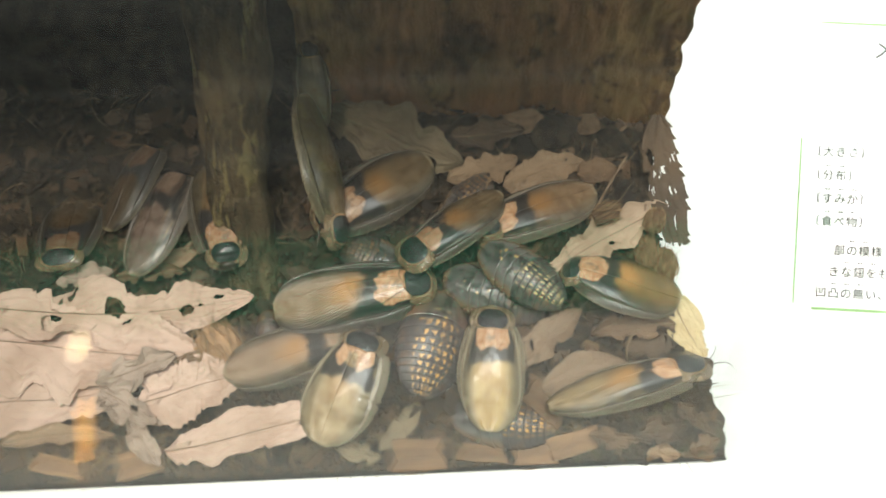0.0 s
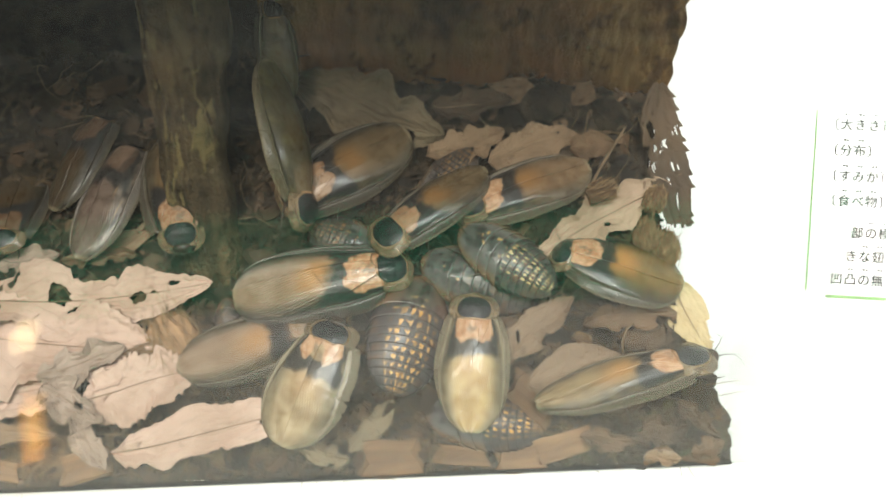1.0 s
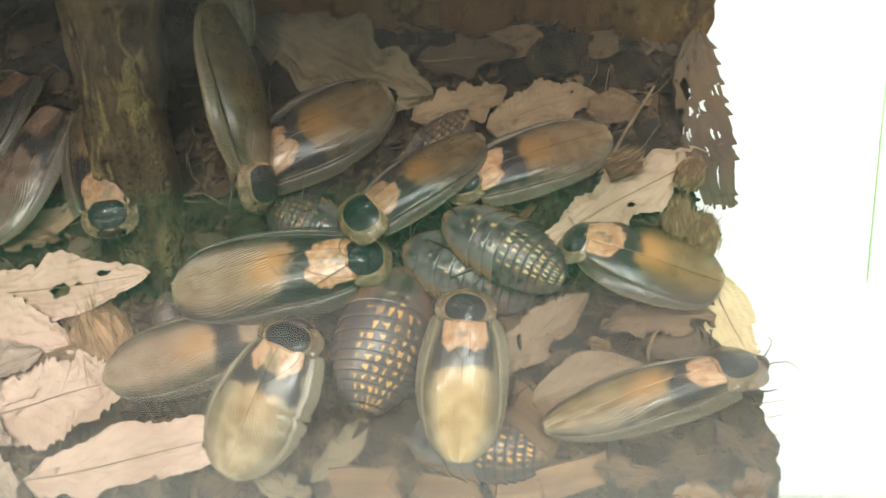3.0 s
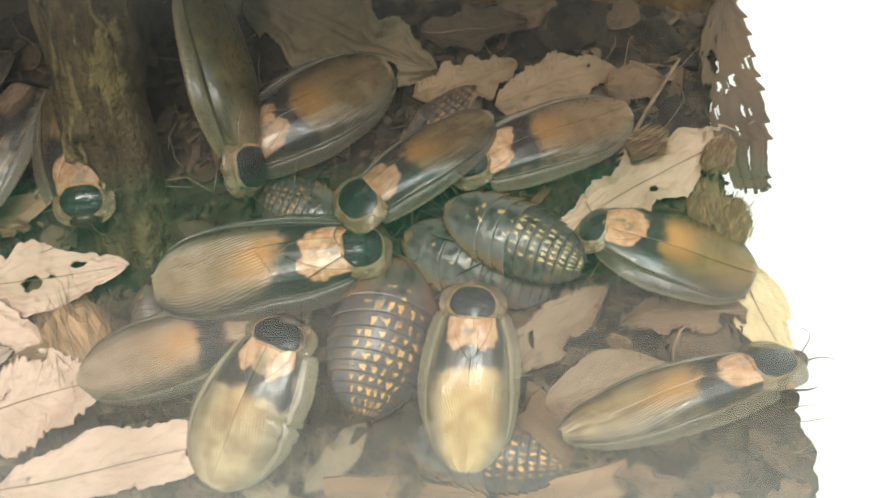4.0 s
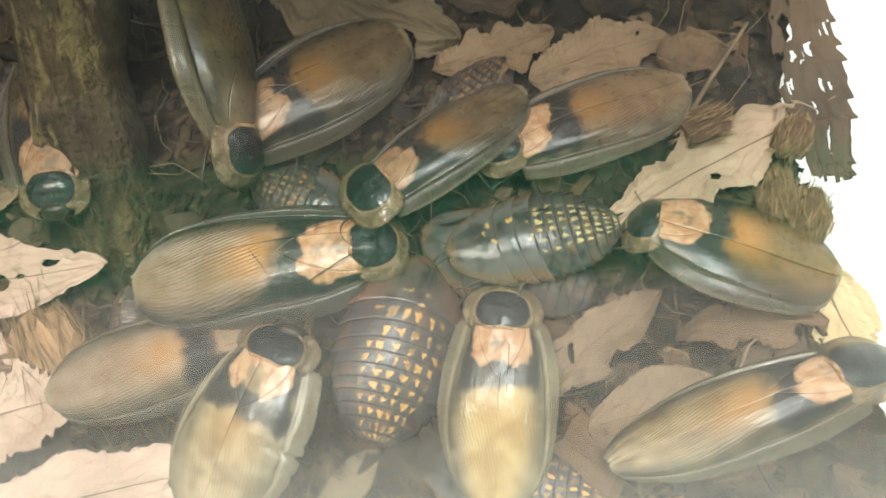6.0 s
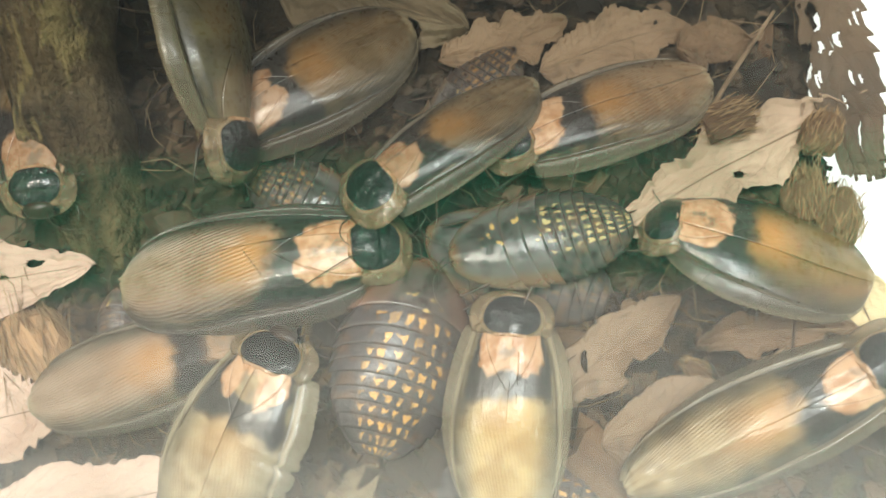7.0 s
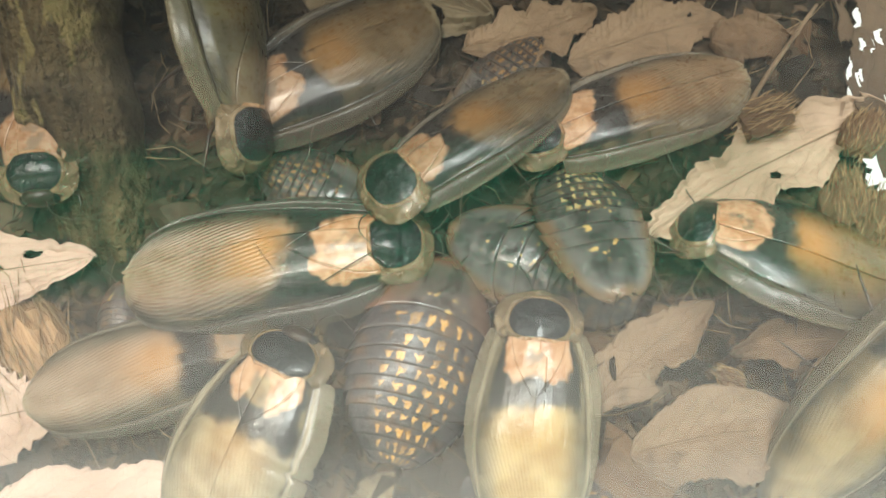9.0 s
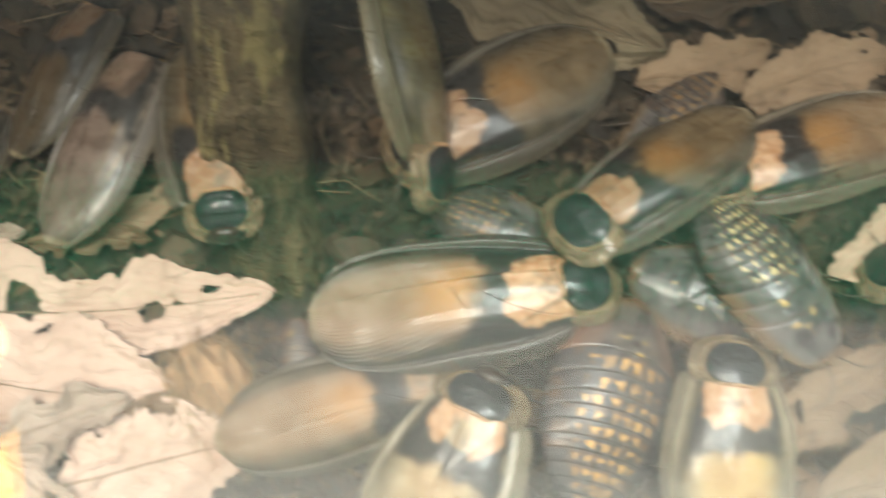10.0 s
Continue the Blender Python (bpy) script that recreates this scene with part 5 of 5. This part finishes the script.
NYMPH = "grey-brown wingless nymph with yellow spots "
nymph(NYMPH + "resting among adults", 4.15, 2.65, lying((0.12, 8.65), (-0.85, 4.55), 0.28, 18), 1, (1.1, 60), spotted=True)
climber = nymph(NYMPH + "turning on another nymph", 3.85, 2.0, lying((1.5, 10.2), (4.5, 7.9), 0.8), 2, (1.2, 50), plates=SEGMENT_YELLOW)
nymph("dark slate wingless nymph below another nymph", 4.1, 2.15, lying((0.05, 9.3), (3.95, 7.85), 0.12, 0, 2), 3, (1.2, 50), plates=SEGMENT_SLATE)
nymph(NYMPH + "half hidden under wings", 3.0, 1.7, lying((-1.4, 9.5), (-3.8, 10.5), 0.10), 4, (0.9, 50), plates=SEGMENT_DULL)
nymph(NYMPH + "under a golden adult", 4.0, 1.9, lying((0.3, 4.05), (4.15, 3.5), -0.33), 5, (0.4, 50), legs=False)
nymph("small pale brown spotted nymph in the soil", 1.5, 0.8, lying((-6.75, 8.0), (-6.6, 6.4), 0.05), 6, (0.5, 50), legs=False, plates=SEGMENT_DULL, spotted=True)
nymph("small orange-spotted nymph under wings", 1.8, 1.0, lying((-4.6, 7.0), (-6.0, 6.6), 0.05), 7, (0.5, 50), plates=SEGMENT_DULL)
nymph(NYMPH + "between two adults", 3.4, 1.6, lying((0.0, 11.0), (1.9, 13.6), 0.25), 8, (0.6, 50), plates=SEGMENT_DULL)

# ---- chips and crumbs ----
CHIPS = [chip_shape(k, CHIP) for k in range(8)]
SHADE_CHIPS = [chip_shape(k, CHIP_SHADE) for k in range(8)]


def chip(x, y, size, yaw, k, lift=0.0, tip=0.0, shapes=CHIPS):
    ob = tagged(new("wood_chip", shapes[k % 8]), "small splintered brown wood chip in the litter", "wood chip", "wood chips in the litter")
    ob.matrix_world = pose(x * C, y * C, (z_ground(x, y) + 0.08 + lift) * C, tip, 0.4 * tip, yaw) @ Matrix.Diagonal((size, size, size, 1))


for x, y, size, yaw, k, lift in ((-0.9, 2.55, 1.7, 3, 0, 0.1), (1.5, 2.62, 1.5, -4, 1, 0.1), (3.4, 2.68, 1.5, 6, 2, 0.05), (3.8, 4.5, 1.6, -40, 6, 0.2), (4.9, 3.0, 1.7, 15, 7, 0.1), (9.3, 2.75, 1.1, -12, 5, 0.25), (7.9, 2.7, 0.9, 20, 3, 0.25), (-11.0, 2.3, 1.4, 15, 0, 0.2), (-14.0, 2.2, 1.6, -10, 1, 0.1)):
    chip(x, y, size, yaw, k, lift)
rnd = random.Random(4)
for k in range(120):
    x, y = in_bed(rnd)
    y = max(y, y_front(x) + 0.6)
    chip(x, y, rnd.uniform(0.3, 0.85), rnd.uniform(0, 360), k, rnd.uniform(-0.08, 0.04), rnd.uniform(-20, 20), SHADE_CHIPS)
for k, (x, y, size) in enumerate(((7.2, 3.3, 1.9), (8.8, 3.5, 2.0), (9.5, 4.6, 1.3), (6.0, 2.9, 1.3), (8.0, 4.5, 1.2), (5.1, 2.75, 1.0), (9.7, 3.3, 1.5), (6.6, 4.1, 1.4), (-6.0, 2.75, 1.1), (-2.6, 2.75, 1.0), (1.0, 15.9, 1.5), (4.6, 15.6, 1.8), (7.2, 15.2, 1.6), (7.6, 10.6, 1.2))):
    clod(x, y, size, k + 2, MOSSY if k < 8 or k == 13 else SOIL, "dark mossy lump in the litter" if k < 8 or k == 13 else "dark crumbly lump of soil in the litter")
husk("tan coconut husk chunk with loose fibres", 8.1, 10.2, 1.3, 85, 1)
husk("tan coconut husk chunk with loose fibres", 8.8, 9.7, 1.4, 75, 2)
husk("small brown husk chunk with loose fibres", 6.5, 11.75, 1.35, 22, 3, 130, 0.5, True)
husk("small brown husk chunk with loose fibres", 8.45, 11.45, 1.1, 60, 4, 110, 0.6)
husk("small twist of brown fibres on a leaf", 5.7, 6.45, 0.6, -35, 7, 60)
husk("brown splintered wood piece with pale loose strands", -8.45, 6.45, 2.4, -58, 6, 150, 0.1, core=SPLINTER, strand=2.0)
leaf("small grey curled leaf piece between two insects", LEAF_DULL, (-0.9, 4.5), (-2.2, 2.7), 0.85, -0.2, 51, 2.0, 0.06, 0.5, 0.15, (), (0, 0), rib=False)
tagged(scatter_bits("crumbs", 5000, 11, in_bed, 0), "brown crumbs of bark and leaf on the soil", "crumbs", kind="stuff")
FRAGMENT = fragment_material()
tagged(leaf_fragments("leaf_fragments", 750, 21), "broken bits of dry leaf, brown to tan, on the soil", "leaf fragments", kind="stuff")
tagged(scatter_bits("fibres", 700, 12, in_bed, 1), "thin pale plant fibres strewn over the soil", "fibres", kind="stuff")


def by_front(rnd):
    x = rnd.uniform(-16, 10)
    return x, y_front(x) + abs(rnd.gauss(0.3, 0.3)) + 0.8


tagged(scatter_bits("hay", 420, 15, by_front, 1), "thin hay and fibre along the front glass", "hay", kind="stuff")


def stalk(label, points, radius):
    v, f = tube([Vector(p) * C for p in points], [radius * C * (1 - 0.5 * k / len(points)) for k in range(len(points))], 7)
    tagged(link_mesh("plant_stalk", v, f, LEAF_STEM), label, "stalk", "loose stalks")


stalk("thin grey-brown leaf stalk leaning on the litter", ((6.2, 12.0, 0.5), (6.6, 12.7, 0.9), (7.0, 13.3, 1.2), (7.4, 13.9, 1.5)), 0.06)
stalk("short pale stalk standing over a leaf", ((6.95, 5.9, 0.3), (6.9, 6.3, 0.6), (7.05, 6.7, 0.75), (7.3, 6.9, 0.7)), 0.045)


# ---- the label beside the case ----
def build_sign():
    root = tagged(new("sign_card"), "white printed label card with a green border beside the case", "label card")
    root.matrix_world = pose(15.5 * C, 9.35 * C, -3.6 * C, 0, 0, -3.4) @ pose(0, 0, 0, 21, 0, 0)
    box_mesh("card", (-0.075, -0.06, -0.003), (0.26, 0.20, 0.0), CARD, root)
    for lo, hi in (((-0.0004, 0.0, 0.0002), (0.0002, 0.073, 0.0004)), ((0.0080, -0.0026, 0.0002), (0.22, -0.0014, 0.0004)), ((0.0055, 0.1237, 0.0002), (0.22, 0.1245, 0.0004))):
        box_mesh("border_line", lo, hi, GREEN, root)
    rows = ((0.0040, 0.0655, "〔大きさ〕"), (0.0043, 0.0552, "〔分布〕"), (0.0045, 0.0449, "〔すみか〕"), (0.0047, 0.0349, "〔食べ物〕"), (0.0163, 0.0223, "部の模様"), (0.0144, 0.0128, "きな翅をも"), (0.0092, 0.0034, "凹凸の無い、"))
    for x, y, words in rows:
        data = bpy.data.curves.new("print", "FONT")
        data.body, data.size, data.extrude = words, 0.0050, 0.00005
        data.space_character = 1.17
        data.materials.append(INK)
        ob = new("print", data)
        ob.parent = root
        ob.matrix_basis = pose(x, y, 0.0005)
        for k in range(1, min(4, len(words) - 1)):
            box_mesh("print_bar", (x + 0.0058 * k + 0.0012, y + 0.0057, 0.0002), (x + 0.0058 * k + 0.0020, y + 0.0062, 0.0004), INK, root)
            box_mesh("print_bar", (x + 0.0058 * k + 0.0026, y + 0.0056, 0.0002), (x + 0.0058 * k + 0.0031, y + 0.0062, 0.0004), INK, root)
    data = bpy.data.curves.new("title", "FONT")
    data.body, data.size, data.extrude = "メ", 0.0110, 0.00004
    data.materials.append(INK)
    ob = new("title", data)
    ob.parent = root
    ob.matrix_basis = pose(0.0285, 0.1095, 0.0003)


build_sign()


# ---- what moves ----
def motions():
    # seconds, middle x and y, yaw, pitch, roll, height
    CLIMB = ((0.0, 3.05, 9.12, 142, 0, 0, 0.8), (2.0, 3.0, 9.1, 147, 0, 0, 0.8), (3.5, 2.94, 9.08, 152, 0, 0, 0.8), (4.5, 2.92, 9.1, 161, 0, 4, 0.8), (5.0, 2.78, 9.0, 173, 2, 6, 0.8), (5.5, 2.64, 8.92, 189, 4, 6, 0.8), (7.0, 2.48, 8.93, 194, 4, 8, 0.8), (7.5, 2.62, 8.95, 196, 10, 8, 0.8), (8.0, 2.92, 9.15, 215, 32, 6, 0.95), (8.5, 2.98, 9.15, 251, 36, 0, 1.0), (9.0, 2.91, 9.1, 284, 28, -6, 0.95), (9.5, 2.76, 9.12, 306, 4, -6, 0.8), (10.0, 2.62, 9.0, 304, 0, -6, 0.8))
    walk(climber, [(t, pose(x * C, y * C, z * C, 0, 0, yaw) @ pose(0, 0, 0, roll, -pitch, 0)) for t, x, y, yaw, pitch, roll, z in CLIMB])
    CRAWL = ((0.0, 6.95, 4.7, 15, 0, -34, 0.35), (2.0, 7.0, 4.8, 16, 0, -34, 0.35), (5.0, 7.16, 5.0, 18.6, 0, -34, 0.35), (5.6, 7.17, 5.1, 19.5, 2, -32, 0.4), (6.8, 6.85, 5.35, 27, 8, -12, 0.6), (7.0, 6.95, 5.45, 28, 10, -8, 0.65), (7.5, 7.45, 5.8, 34, 18, 2, 0.8), (8.0, 7.9, 6.2, 44, 24, 2, 0.9), (8.5, 8.1, 6.3, 53, 25, -2, 0.95), (9.0, 8.15, 6.4, 56, 25, -2, 0.95), (10.0, 8.2, 6.4, 57, 25, -2, 0.95))
    walk(crawler, [(t, pose(x * C, y * C, z * C, 0, 0, yaw) @ pose(0, 0, 0, roll, -pitch, 0)) for t, x, y, yaw, pitch, roll, z in CRAWL])


motions()
